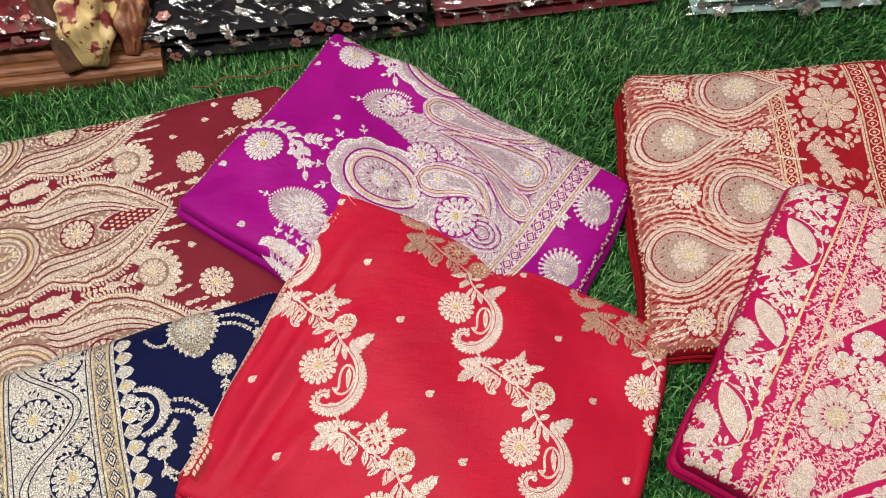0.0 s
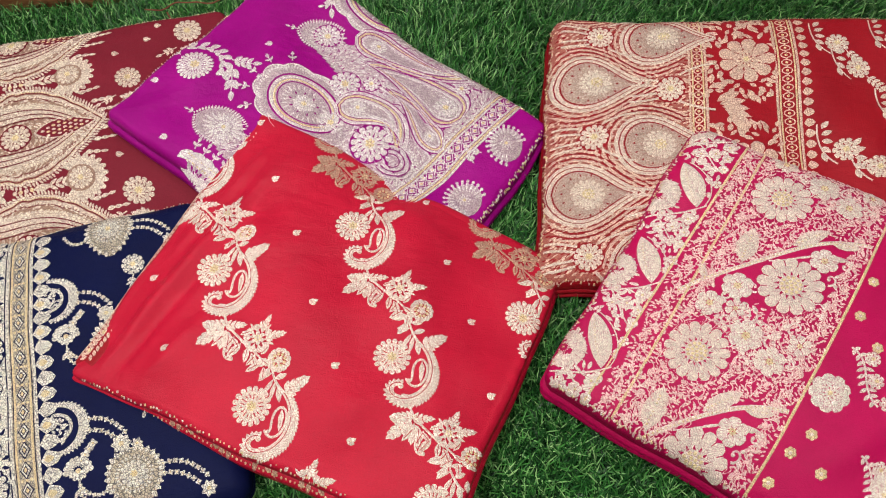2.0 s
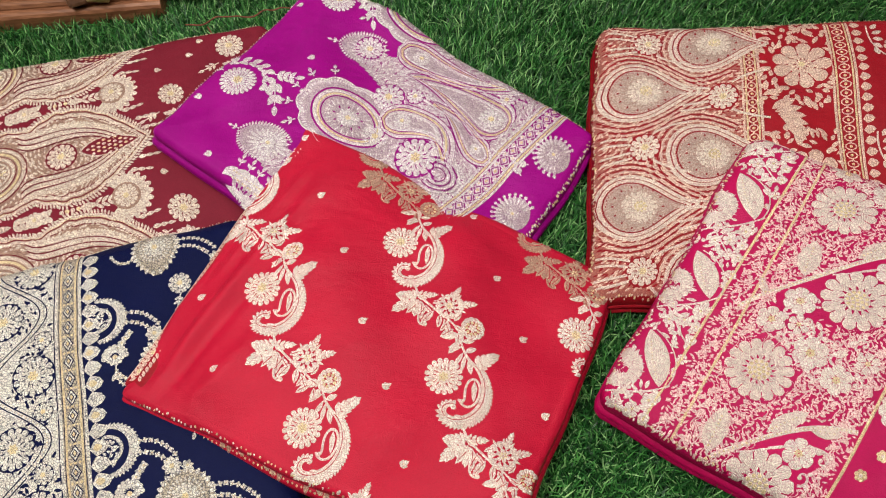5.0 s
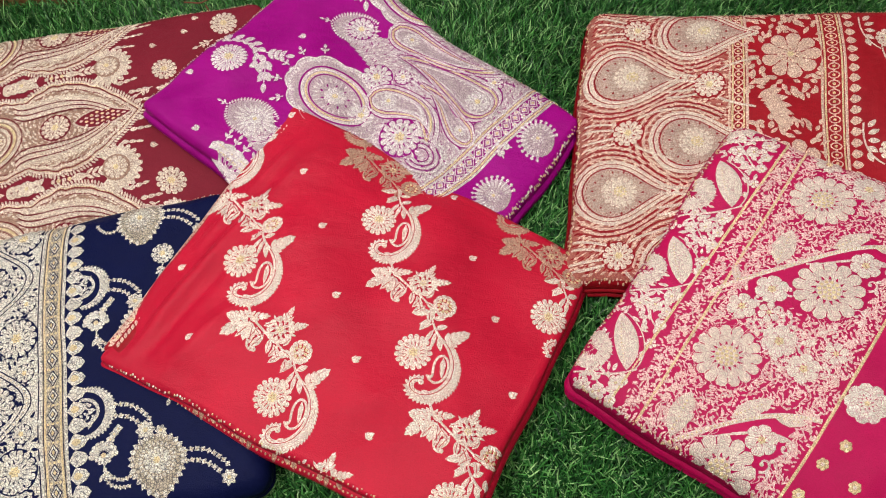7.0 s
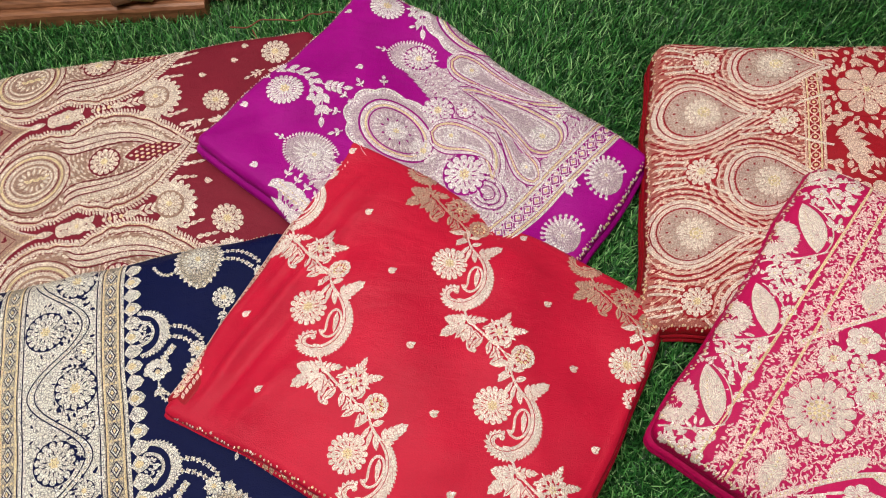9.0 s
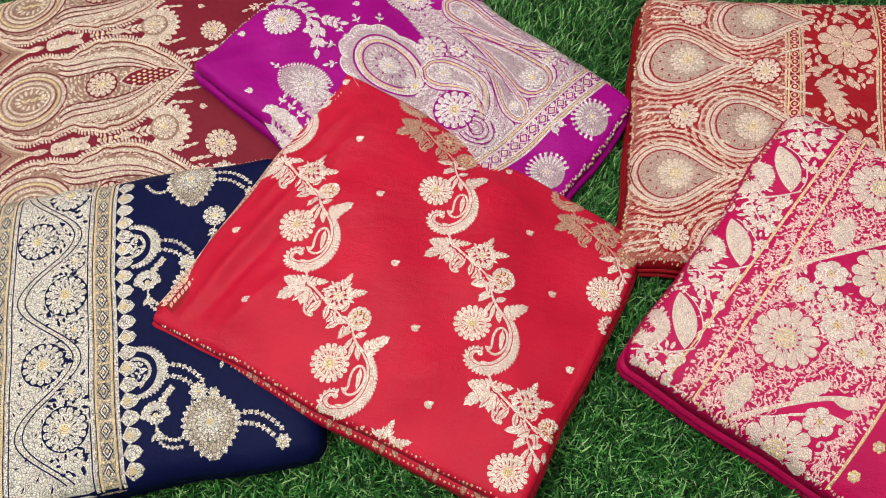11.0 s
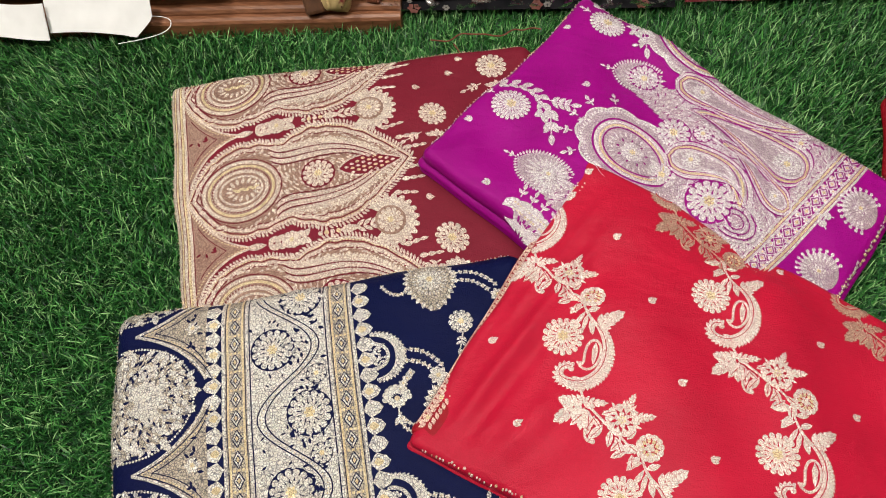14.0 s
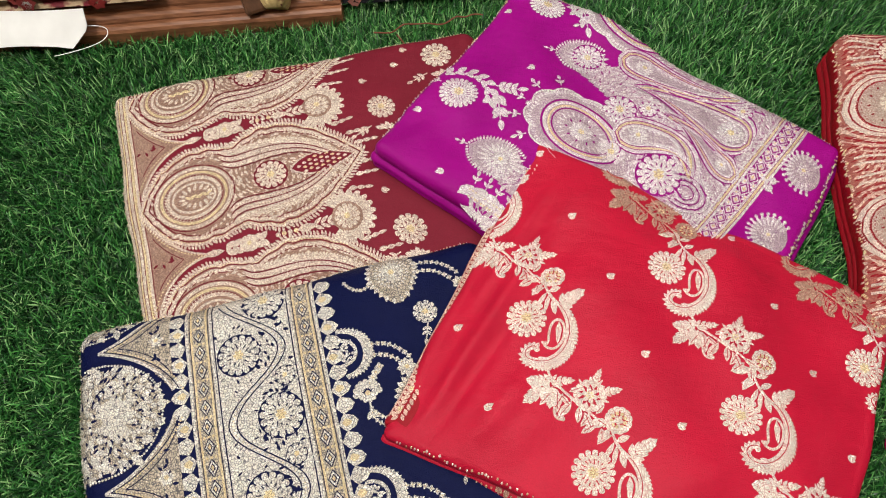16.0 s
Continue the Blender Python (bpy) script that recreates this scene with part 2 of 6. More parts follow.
# ---- mesh helpers ----
def mesh_object(name, verts, faces, mats, parent=None, slots=None, smooth=True, label=""):
    me = bpy.data.meshes.new(name)
    v = np.asarray(verts, float)
    if parent is not None:
        base = parent
        while base is not None:
            v = v - np.array(base.location)
            base = base.parent
    me.from_pydata(v.tolist(), [], faces)
    for m in mats if isinstance(mats, (list, tuple)) else [mats]:
        me.materials.append(m)
    if slots is not None:
        me.polygons.foreach_set("material_index", np.asarray(slots, np.int32))
    if smooth:
        me.polygons.foreach_set("use_smooth", np.ones(len(me.polygons), bool))
    me.update()
    ob = new(name, me)
    if parent is not None:
        ob.parent = parent
    if label:
        ob["label"] = label
    return ob


def part(name, bm, mat, parent, label="", smooth=False):
    """One bmesh as one mesh under its thing; the vertices are in world metres."""
    bm.verts.index_update()
    verts = [tuple(v.co) for v in bm.verts]
    faces = [[v.index for v in f.verts] for f in bm.faces]
    bm.free()
    return mesh_object(name, verts, faces, mat, parent, None, smooth, label)


def thing(name, x, y, z, label, category, group=""):
    ob = new(name)
    ob.location = (x, y, z)
    return tagged(ob, label, category, group)


def box_bm(m, sx, sy, sz, bevel=0.004, segments=2):
    bm = bmesh.new()
    bmesh.ops.create_cube(bm, size=1.0)
    bmesh.ops.scale(bm, vec=(sx, sy, sz), verts=bm.verts)
    if bevel:
        bmesh.ops.bevel(bm, geom=bm.edges[:], offset=bevel, segments=segments, affect="EDGES", profile=0.6)
    bmesh.ops.transform(bm, matrix=m, verts=bm.verts)
    return bm


# ---- the room ----
def slab(name, x0, x1, y0, y1, z0, z1, mat, label, category):
    v = [(x, y, z) for z in (z0, z1) for y in (y0, y1) for x in (x0, x1)]
    f = [(0, 2, 3, 1), (4, 5, 7, 6), (0, 1, 5, 4), (2, 6, 7, 3), (0, 4, 6, 2), (1, 3, 7, 5)]
    return tagged(mesh_object(name, v, f, mat, smooth=False), label, category, kind="structure")


slab("floor", -2.2, 2.2, -2.0, 2.4, -0.1, 0.0, BACKING, "green woven backing of the artificial turf floor", "floor")
slab("wall_north", -2.2, 2.2, 2.4, 2.5, -0.1, 2.7, WALL, "plain brown painted shop wall", "wall")
slab("wall_south", -2.2, 2.2, -2.1, -2.0, -0.1, 2.7, WALL, "plain brown painted shop wall", "wall")
slab("wall_west", -2.3, -2.2, -2.1, 2.5, -0.1, 2.7, WALL, "plain brown painted shop wall", "wall")
slab("wall_east", 2.2, 2.3, -2.1, 2.5, -0.1, 2.7, WALL, "plain brown painted shop wall", "wall")
slab("ceiling", -2.2, 2.2, -2.0, 2.4, CEIL, 2.7, WHITE, "plain white painted ceiling", "ceiling")

for lx, ly in LAMPS:
    fixture = thing("ceiling_light", lx, ly, CEIL, "square white ceiling light panel, switched on", "ceiling light", "ceiling lights")
    for k, (dx, dy, sx, sy) in enumerate(((0.305, 0, 0.02, 0.63), (-0.305, 0, 0.02, 0.63), (0, 0.305, 0.59, 0.02), (0, -0.305, 0.59, 0.02))):
        part("frame", box_bm(pose(lx + dx, ly + dy, CEIL - 0.0125), sx, sy, 0.025, 0.003), STEEL, fixture)
    part("diffuser", box_bm(pose(lx, ly, CEIL - 0.008), 0.588, 0.588, 0.01, 0), GLOW, fixture, "glowing white diffuser")


# ---- folded cloth ----
class Fold:
    """A folded saree's top: four corners in metres, and points on it in millimetres along its two sides."""

    def __init__(self, corners, thick, bulge, seed, edge=13.0, drop=9.0, sag=5.0, creases=(), ripple=1.0, pad=9.0):
        self.c, self.t, self.bulge = np.array(corners, float), np.array(thick, float), bulge
        c = self.c
        self.lu = (np.linalg.norm(c[1] - c[0]) + np.linalg.norm(c[2] - c[3])) * 500
        self.lv = (np.linalg.norm(c[3] - c[0]) + np.linalg.norm(c[2] - c[1])) * 500
        rng = random.Random(seed)
        self.waves = [(rng.uniform(0.4, 1.0) * 0.0012 * ripple, rng.uniform(-0.045, 0.045), rng.uniform(-0.045, 0.045), rng.uniform(0, 6.3)) for _ in range(7)]
        self.waves += [(0.0006 * ripple, 0.0, 0.06, rng.uniform(0, 6)), (0.00035 * ripple, rng.uniform(-0.1, 0.1), rng.uniform(-0.1, 0.1), 1.0)]
        self.phase, self.pad = rng.uniform(0, 6), pad
        self.edge, self.drop, self.sag, self.creases = edge, drop, sag, creases

    def surface(self, a, b, down=0.0, grow=0.0, drop=None):
        """Points at a, b (arrays); down: share of the thickness below the top; grow: mm by which this layer sticks out."""
        a, b, grow = np.asarray(a, float), np.asarray(b, float), grow + self.pad
        lu, lv, r = self.lu + 2 * grow, self.lv + 2 * grow, self.edge
        x, y = a + grow, b + grow
        cx, cy = np.clip(x, r, lu - r), np.clip(y, r, lv - r)
        wx, wy = x - cx, y - cy
        long, wide = np.hypot(wx, wy), np.maximum(abs(wx), abs(wy))
        k = np.where(long > 1e-9, wide / np.maximum(long, 1e-9), 1.0)
        x, y, q = cx + wx * k, cy + wy * k, np.clip(wide / r, 0, 1)
        near = np.minimum(np.minimum(x, lu - x), np.minimum(y, lv - y))
        loose = np.clip(1 - near / 60, 0, 1) ** 2
        x = x + loose * (1.7 * np.sin(b / 47 + self.phase) + 1.0 * np.sin(b / 19 + 2 * self.phase))
        y = y + loose * (1.7 * np.sin(a / 43 + 1.7 * self.phase) + 1.0 * np.sin(a / 21 + self.phase))
        u, v = (x - grow) / self.lu, (y - grow) / self.lv
        c, t = self.c, self.t
        w = [(1 - u) * (1 - v), u * (1 - v), u * v, (1 - u) * v]
        p = sum(wi[..., None] * ci for wi, ci in zip(w, c))
        uc, vc = np.clip(u, 0, 1), np.clip(v, 0, 1)
        z = self.bulge * 16 * uc * (1 - uc) * vc * (1 - vc)
        for amp, ka, kb, ph in self.waves:
            z = z + amp * np.sin(ka * a + kb * b + ph)
        for a0, b0, a1, b1, amp, width in self.creases:
            lx, ly = a1 - a0, b1 - b0
            ln = math.hypot(lx, ly)
            along = ((a - a0) * lx + (b - b0) * ly) / ln**2
            off = ((a - a0) * ly - (b - b0) * lx) / ln
            z = z + amp / 1000 * np.exp(-((off / width) ** 2)) * np.clip(np.minimum(along, 1 - along) * 4 + 0.2, 0, 1)
        z = z - self.sag / 1000 * np.clip(1 - near / 45, 0, 1) ** 2
        z = z - (self.drop if drop is None else drop) / 1000 * (1 - np.sqrt(1 - q**2 * 0.98))
        p = p.copy()
        p[..., 2] += z - down * sum(wi * ti for wi, ti in zip(w, t))
        return p

    def lifted(self, a, b, h):
        """Points h mm above the top, along its normal."""
        p, e = self.surface(a, b), 0.7
        da = self.surface(np.asarray(a) + e, b) - self.surface(np.asarray(a) - e, b)
        db = self.surface(a, np.asarray(b) + e) - self.surface(a, np.asarray(b) - e)
        n = np.cross(db, da)
        n /= np.maximum(np.linalg.norm(n, axis=-1, keepdims=True), 1e-12)
        n[n[..., 2] < 0] *= -1
        return p + n * (np.asarray(h)[..., None] / 1000)

    def layer(self, name, mat, parent, down, depth, grow=0.0, count=72, label=""):
        """One fold of cloth: its top and its rounded rim, which goes down by depth (a share of the thickness)."""
        def steps(length):
            s = np.linspace(0, 1, count)
            s = s - 0.13 * np.sin(2 * np.pi * s)
            return -grow - self.pad + s * (length + 2 * (grow + self.pad))
        aa, bb = np.meshgrid(steps(self.lu), steps(self.lv), indexing="ij")
        drop = self.drop if down == 0 else min(self.drop, 4.0)
        top = self.surface(aa, bb, down, grow, drop)
        n = count
        verts = top.reshape(-1, 3).tolist()
        faces = [(i * n + j, (i + 1) * n + j, (i + 1) * n + j + 1, i * n + j + 1) for i in range(n - 1) for j in range(n - 1)]
        ring = [(i, 0) for i in range(n)] + [(n - 1, j) for j in range(1, n)] + [(i, n - 1) for i in range(n - 2, -1, -1)] + [(0, j) for j in range(n - 2, 0, -1)]
        ids = [i * n + j for i, j in ring]
        mid = top.reshape(-1, 3).mean(0)
        last = ids
        tk = np.array([(1 - i / (n - 1)) * (1 - j / (n - 1)) * self.t[0] + i / (n - 1) * (1 - j / (n - 1)) * self.t[1] + i * j / (n - 1) ** 2 * self.t[2] + (1 - i / (n - 1)) * j / (n - 1) * self.t[3] for i, j in ring])
        rim = top[tuple(np.array(ring).T)]
        inward = mid - rim
        inward[:, 2] = 0
        inward /= np.linalg.norm(inward, axis=1, keepdims=True)
        for f, pull in ((0.35, -0.0008), (0.7, 0.0004), (1.0, 0.005)):
            row = rim + inward * pull
            row[:, 2] -= np.maximum(tk * depth * f, 0.0005)
            start = len(verts)
            verts += row.tolist()
            m = len(ring)
            now = list(range(start, start + m))
            faces += [(last[k], now[k], now[(k + 1) % m], last[(k + 1) % m]) for k in range(m)]
            last = now
        return mesh_object(name, verts, [f[::-1] for f in faces], mat, parent, None, True, label)


class Work:
    """Raised embroidery on a fold, drawn in mm along its sides. Slots: 0 thread, 1 beads, 2 ground."""

    def __init__(self, fold, margin=1.0):
        self.f, self.v, self.faces, self.slots, self.m, self.lift, self.shear = fold, [], [], [], margin, 0.0, 0.0

    def inside(self, x, y):
        p = self.f.pad - self.m
        return -p <= x <= self.f.lu + p and -p <= y <= self.f.lv + p

    def fan(self, rim, top, slot=0, low=0.25):
        s = len(self.v)
        self.v += [(x, y, low + self.lift) for x, y in rim] + [(top[0], top[1], top[2] + self.lift)]
        n = len(rim)
        self.faces += [(s + i, s + (i + 1) % n, s + n) for i in range(n)]
        self.slots += [slot] * n

    def leaf(self, x, y, length, width, ang, h=1.0, slot=0, fat=0.5):
        """Pointed leaf from its foot (x, y)."""
        c, s = math.cos(ang), math.sin(ang)
        if not self.inside(x + c * length / 2, y + s * length / 2):
            return
        prof = ((0, 0.12), (0.25, 0.8), (fat, 1.0), (0.8, 0.62), (1, 0.0), (0.8, -0.62), (fat, -1.0), (0.25, -0.8))
        rim = [(x + c * t * length - s * w * width / 2, y + s * t * length + c * w * width / 2) for t, w in prof]
        self.fan(rim, (x + c * length * fat, y + s * length * fat, h), slot)

    def petal(self, x, y, length, width, ang, h=1.1, slot=0):
        """Round-ended petal from its foot."""
        c, s = math.cos(ang), math.sin(ang)
        if not self.inside(x + c * length / 2, y + s * length / 2):
            return
        prof = ((0, 0.25), (0.4, 0.75), (0.75, 1.0), (0.95, 0.6), (1.0, 0), (0.95, -0.6), (0.75, -1.0), (0.4, -0.75))
        rim = [(x + c * t * length - s * w * width / 2, y + s * t * length + c * w * width / 2) for t, w in prof]
        self.fan(rim, (x + c * length * 0.68, y + s * length * 0.68, h), slot)

    def dome(self, x, y, r, h=1.2, slot=0, n=7):
        if self.inside(x, y):
            rim = [(x + r * math.cos(6.283 * i / n), y + r * math.sin(6.283 * i / n)) for i in range(n)]
            self.fan(rim, (x, y, h), slot, 0.3)

    def rib(self, pts, width, h=0.8, slot=0, low=0.25):
        """A cord along a line of points."""
        pts = np.array(pts, float)
        d = np.gradient(pts, axis=0)
        d /= np.maximum(np.linalg.norm(d, axis=1, keepdims=True), 1e-9)
        n = np.c_[-d[:, 1], d[:, 0]]
        ws = np.full(len(pts), width / 2.0) if np.isscalar(width) else np.array(width) / 2
        ok = [self.inside(*p) for p in pts]
        s = len(self.v)
        for p, q, w in zip(pts, n, ws):
            self.v += [(*(p + q * w), low + self.lift), (*p, h + self.lift), (*(p - q * w), low + self.lift)]
        for i in range(len(pts) - 1):
            if ok[i] and ok[i + 1]:
                k = s + 3 * i
                self.faces += [(k, k + 3, k + 4, k + 1), (k + 1, k + 4, k + 5, k + 2)]
                self.slots += [slot, slot]

    def beads(self, pts, gap, r, h=1.3, slot=1):
        pts = np.array(pts, float)
        seg = np.r_[0, np.cumsum(np.linalg.norm(np.diff(pts, axis=0), axis=1))]
        for d in np.arange(0, seg[-1], gap):
            x, y = (np.interp(d, seg, pts[:, k]) for k in (0, 1))
            self.dome(x, y, r, h, slot, 6)

    def flower(self, x, y, r, n=14, turn=0.0, heart=1, round_petals=True):
        """A full round bloom: scalloped rim, a second ring of petals, beads at its heart."""
        if not self.inside(x, y):
            return
        draw = self.petal if round_petals else self.leaf
        for i in range(n):
            a = turn + 6.283 * i / n
            draw(x + 0.55 * r * math.cos(a), y + 0.55 * r * math.sin(a), 0.45 * r, 6.283 * 0.85 * r / n * 0.88, a, 1.4)
        for i in range(n):
            a = turn + 6.283 * (i + 0.5) / n
            self.petal(x + 0.3 * r * math.cos(a), y + 0.3 * r * math.sin(a), 0.46 * r, 6.283 * 0.6 * r / n * 0.84, a, 2.1)
        k = max(5, n - 5)
        for i in range(k):
            a = turn + 6.283 * i / k
            self.leaf(x + 0.12 * r * math.cos(a), y + 0.12 * r * math.sin(a), 0.38 * r, 6.283 * 0.34 * r / k, a, 2.5)
        for k, ring in ((6, 0.19), (1, 0.0)):
            for i in range(k):
                a = turn + 6.283 * i / k
                self.dome(x + ring * r * math.cos(a), y + ring * r * math.sin(a), 0.09 * r + 0.3, 3.0, heart)

    def star(self, x, y, r, n=7, turn=0.0):
        """A pointed bloom with two rings of leaves and a beaded heart."""
        for i in range(n):
            a = turn + 6.283 * i / n
            self.leaf(x + 0.2 * r * math.cos(a), y + 0.2 * r * math.sin(a), 0.84 * r, 0.62 * r, a, 1.3, 0, 0.5)
        for i in range(n):
            a = turn + 6.283 * (i + 0.5) / n
            self.leaf(x + 0.1 * r * math.cos(a), y + 0.1 * r * math.sin(a), 0.66 * r, 0.42 * r, a, 1.9, 0, 0.5)
        for i in range(6):
            a = turn + 1.047 * i
            self.dome(x + 0.2 * r * math.cos(a), y + 0.2 * r * math.sin(a), 0.1 * r, 2.4, 1)
        self.dome(x, y, 0.12 * r, 2.6, 1)

    def bud(self, x, y, r, turn=0.0):
        """Rounded bud of small scales."""
        for i in range(12):
            a = turn + 6.283 * i / 12
            self.petal(x + 0.5 * r * math.cos(a), y + 0.5 * r * math.sin(a), 0.52 * r, 0.5 * r, a, 1.0)
        for k, ring in ((9, 0.5), (5, 0.24), (1, 0)):
            for i in range(k):
                a = turn + 6.283 * i / k
                self.dome(x + ring * r * math.cos(a), y + ring * r * math.sin(a), 0.15 * r, 1.7, 1 if k == 9 else 0)

    def fill(self, inside, box, gap, length, width, angle, seed, slot=0, h=0.7, jitter=0.6):
        """Small leaves scattered over a region, along a direction given at each place."""
        rng = random.Random(seed)
        y = box[1]
        while y < box[3]:
            x = box[0]
            while x < box[2]:
                px, py = x + rng.uniform(-0.4, 0.4) * gap, y + rng.uniform(-0.4, 0.4) * gap
                if inside(px, py):
                    self.leaf(px, py, length * rng.uniform(0.7, 1.25), width * rng.uniform(0.7, 1.2), angle(px, py) + rng.uniform(-jitter, jitter), h, slot)
                x += gap
            y += gap

    def shape(self, rim, slot=0, low=0.2, h=0.45):
        """A flat patch, seen whole from its middle."""
        cx, cy = sum(p[0] for p in rim) / len(rim), sum(p[1] for p in rim) / len(rim)
        p = self.f.pad - 1
        lu, lv = self.f.lu + p, self.f.lv + p
        n, s, rings = len(rim), len(self.v), (1.0, 0.85, 0.7, 0.55, 0.4, 0.2)
        for k in rings:
            self.v += [(min(max(cx + (x - cx) * k, -p), lu), min(max(cy + (y - cy) * k, -p), lv), (low if k == 1.0 else h) + self.lift) for x, y in rim]
        self.v.append((min(max(cx, -p), lu), min(max(cy, -p), lv), h + self.lift))
        for r in range(5):
            a, b = s + r * n, s + (r + 1) * n
            self.faces += [(a + i, a + (i + 1) % n, b + (i + 1) % n, b + i) for i in range(n)]
            self.slots += [slot] * n
        a = s + 5 * n
        self.faces += [(a + i, a + (i + 1) % n, s + 6 * n) for i in range(n)]
        self.slots += [slot] * n

    def area(self, inside, box, step=3.0, slot=0, h=0.35):
        """A flat woven ground over a region."""
        s = len(self.v)
        na, nb = int((box[2] - box[0]) / step) + 1, int((box[3] - box[1]) / step) + 1
        for i in range(na):
            for j in range(nb):
                self.v.append((box[0] + i * step, box[1] + j * step, h))
        for i in range(na - 1):
            for j in range(nb - 1):
                x, y = box[0] + (i + 0.5) * step, box[1] + (j + 0.5) * step
                if self.inside(x, y) and inside(x, y):
                    k = s + i * nb + j
                    self.faces.append((k, k + nb, k + nb + 1, k + 1))
                    self.slots.append(slot)

    def strip(self, a0, a1, b0, b1, slot=0, h=0.4):
        """A flat woven stripe."""
        s, na, nb = len(self.v), max(2, int((a1 - a0) / 6) + 1), int((b1 - b0) / 5) + 1
        for i in range(na):
            for j in range(nb):
                self.v.append((a0 + (a1 - a0) * i / (na - 1), b0 + (b1 - b0) * j / (nb - 1), h if 0 < i < na - 1 or na == 2 else 0.2))
        for i in range(na - 1):
            for j in range(nb - 1):
                k = s + i * nb + j
                self.faces.append((k, k + nb, k + nb + 1, k + 1))
                self.slots.append(slot)

    def done(self, name, parent, mats, label=""):
        if not self.faces:
            return None
        v = np.array(self.v)
        if self.shear:
            v[:, 1] = np.clip(v[:, 1] + self.shear * (v[:, 0] - 83), 0.6 - self.f.pad, self.f.lv + self.f.pad - 0.6)
        p = self.f.lifted(v[:, 0], v[:, 1], v[:, 2])
        slots = np.array(self.slots)
        sewn = slots == 1
        if sewn.all() or not sewn.any():
            return mesh_object(name, p, self.faces, mats, parent, self.slots, True, label)
        keep = [f for f, s in zip(self.faces, sewn) if not s]
        gold = [f for f, s in zip(self.faces, sewn) if s]
        made = []
        for faces in (keep, gold):
            used = sorted({i for f in faces for i in f})
            at = {v: k for k, v in enumerate(used)}
            made.append((p[used], [tuple(at[i] for i in f) for f in faces]))
        ob = mesh_object(name, made[0][0], made[0][1], mats, parent, slots[~sewn], True, label)
        mesh_object("beadwork", made[1][0], made[1][1], [mats[1]], ob, None, True, "sewn gold beadwork")
        return ob


def bez(*pts, n=14):
    """Points along a Bezier curve."""
    t = np.linspace(0, 1, n)[:, None]
    k = len(pts) - 1
    return sum(math.comb(k, i) * (1 - t) ** (k - i) * t**i * np.array(p, float) for i, p in enumerate(pts))


def oval(cx, cy, ra, rb, n=24, a0=0.0, a1=6.2832):
    return [(cx + ra * math.cos(a0 + (a1 - a0) * i / n), cy + rb * math.sin(a0 + (a1 - a0) * i / n)) for i in range(n + (1 if a1 - a0 < 6.28 else 0))]


def feathered(w, pts, size, side, h=1.0, gap=4.0):
    """Small leaves along one side of a line."""
    pts = np.array(pts)
    seg = np.r_[0, np.cumsum(np.linalg.norm(np.diff(pts, axis=0), axis=1))]
    for d in np.arange(gap / 2, seg[-1], gap):
        x, y = (np.interp(d, seg, pts[:, k]) for k in (0, 1))
        x2, y2 = (np.interp(min(d + 1, seg[-1]), seg, pts[:, k]) for k in (0, 1))
        x1, y1 = (np.interp(max(d - 1, 0), seg, pts[:, k]) for k in (0, 1))
        ang = math.atan2(y2 - y1, x2 - x1) + side * 1.05
        s = size * (0.55 + 0.45 * math.sin(math.pi * d / seg[-1]))
        w.leaf(x, y, s, 0.42 * size, ang, h)


def sprig(w, x, y, length, ang, pairs=3, size=7.0, bend=0.0):
    """A small stem with paired leaves and one at its tip."""
    c, s = math.cos(ang), math.sin(ang)
    tip = (x + c * length - s * bend, y + s * length + c * bend)
    line = bez((x, y), (x + c * length / 2, y + s * length / 2), tip, n=8)
    w.rib(line, 1.6, 0.8)
    for i in range(pairs):
        px, py = line[int((i + 1) * 7 / (pairs + 1))]
        w.leaf(px, py, size, size * 0.5, ang + 0.8, 1.0)
        w.leaf(px, py, size, size * 0.5, ang - 0.8, 1.0)
    w.leaf(tip[0], tip[1], size * 1.2, size * 0.6, ang + bend / max(length, 1), 1.1)


def rim_work(fold, seed, parent, mats, sides, gap=2.6, size=1.3):
    """Tiny sequins sewn along some sides (0: b = 0, 1: far a, 2: far b, 3: a = 0)."""
    w, rng = Work(fold, 0), random.Random(seed)
    for side in sides:
        length = fold.lu if side in (0, 2) else fold.lv
        d = 6.0
        while d < length - 6:
            o = rng.uniform(0.3, 4.0)
            o -= fold.pad
            x, y = ((d, o), (fold.lu - o, d), (d, fold.lv - o), (o, d))[side]
            w.dome(x, y, size * rng.uniform(0.6, 1.2), rng.uniform(1.2, 2.6), rng.choice((0, 1)), 5)
            d += gap * rng.uniform(0.5, 1.5)
    w.done("sequin_trim", parent, mats, "gold sequins along the folded edge")


def saree(name, corners, thick, bulge, seed, cloth, label, layers, **kw):
    c = np.array(corners)
    fold = Fold(corners, thick, bulge, seed, **kw)
    base = thing(name, *[float(v) for v in (c[:, 0].mean(), c[:, 1].mean(), (c[:, 2] - np.array(thick)).min())], label, "saree", "folded sarees on the turf")
    n = len(layers) + 1
    fold.layer("top_fold", cloth, base, 0.0, 0.42, 0.0, 100)
    for i, grow in enumerate(layers):
        fold.layer("under_fold", cloth, base, 0.4 + 0.6 * i / len(layers), 0.62 / len(layers), grow, 40)
    return fold, base


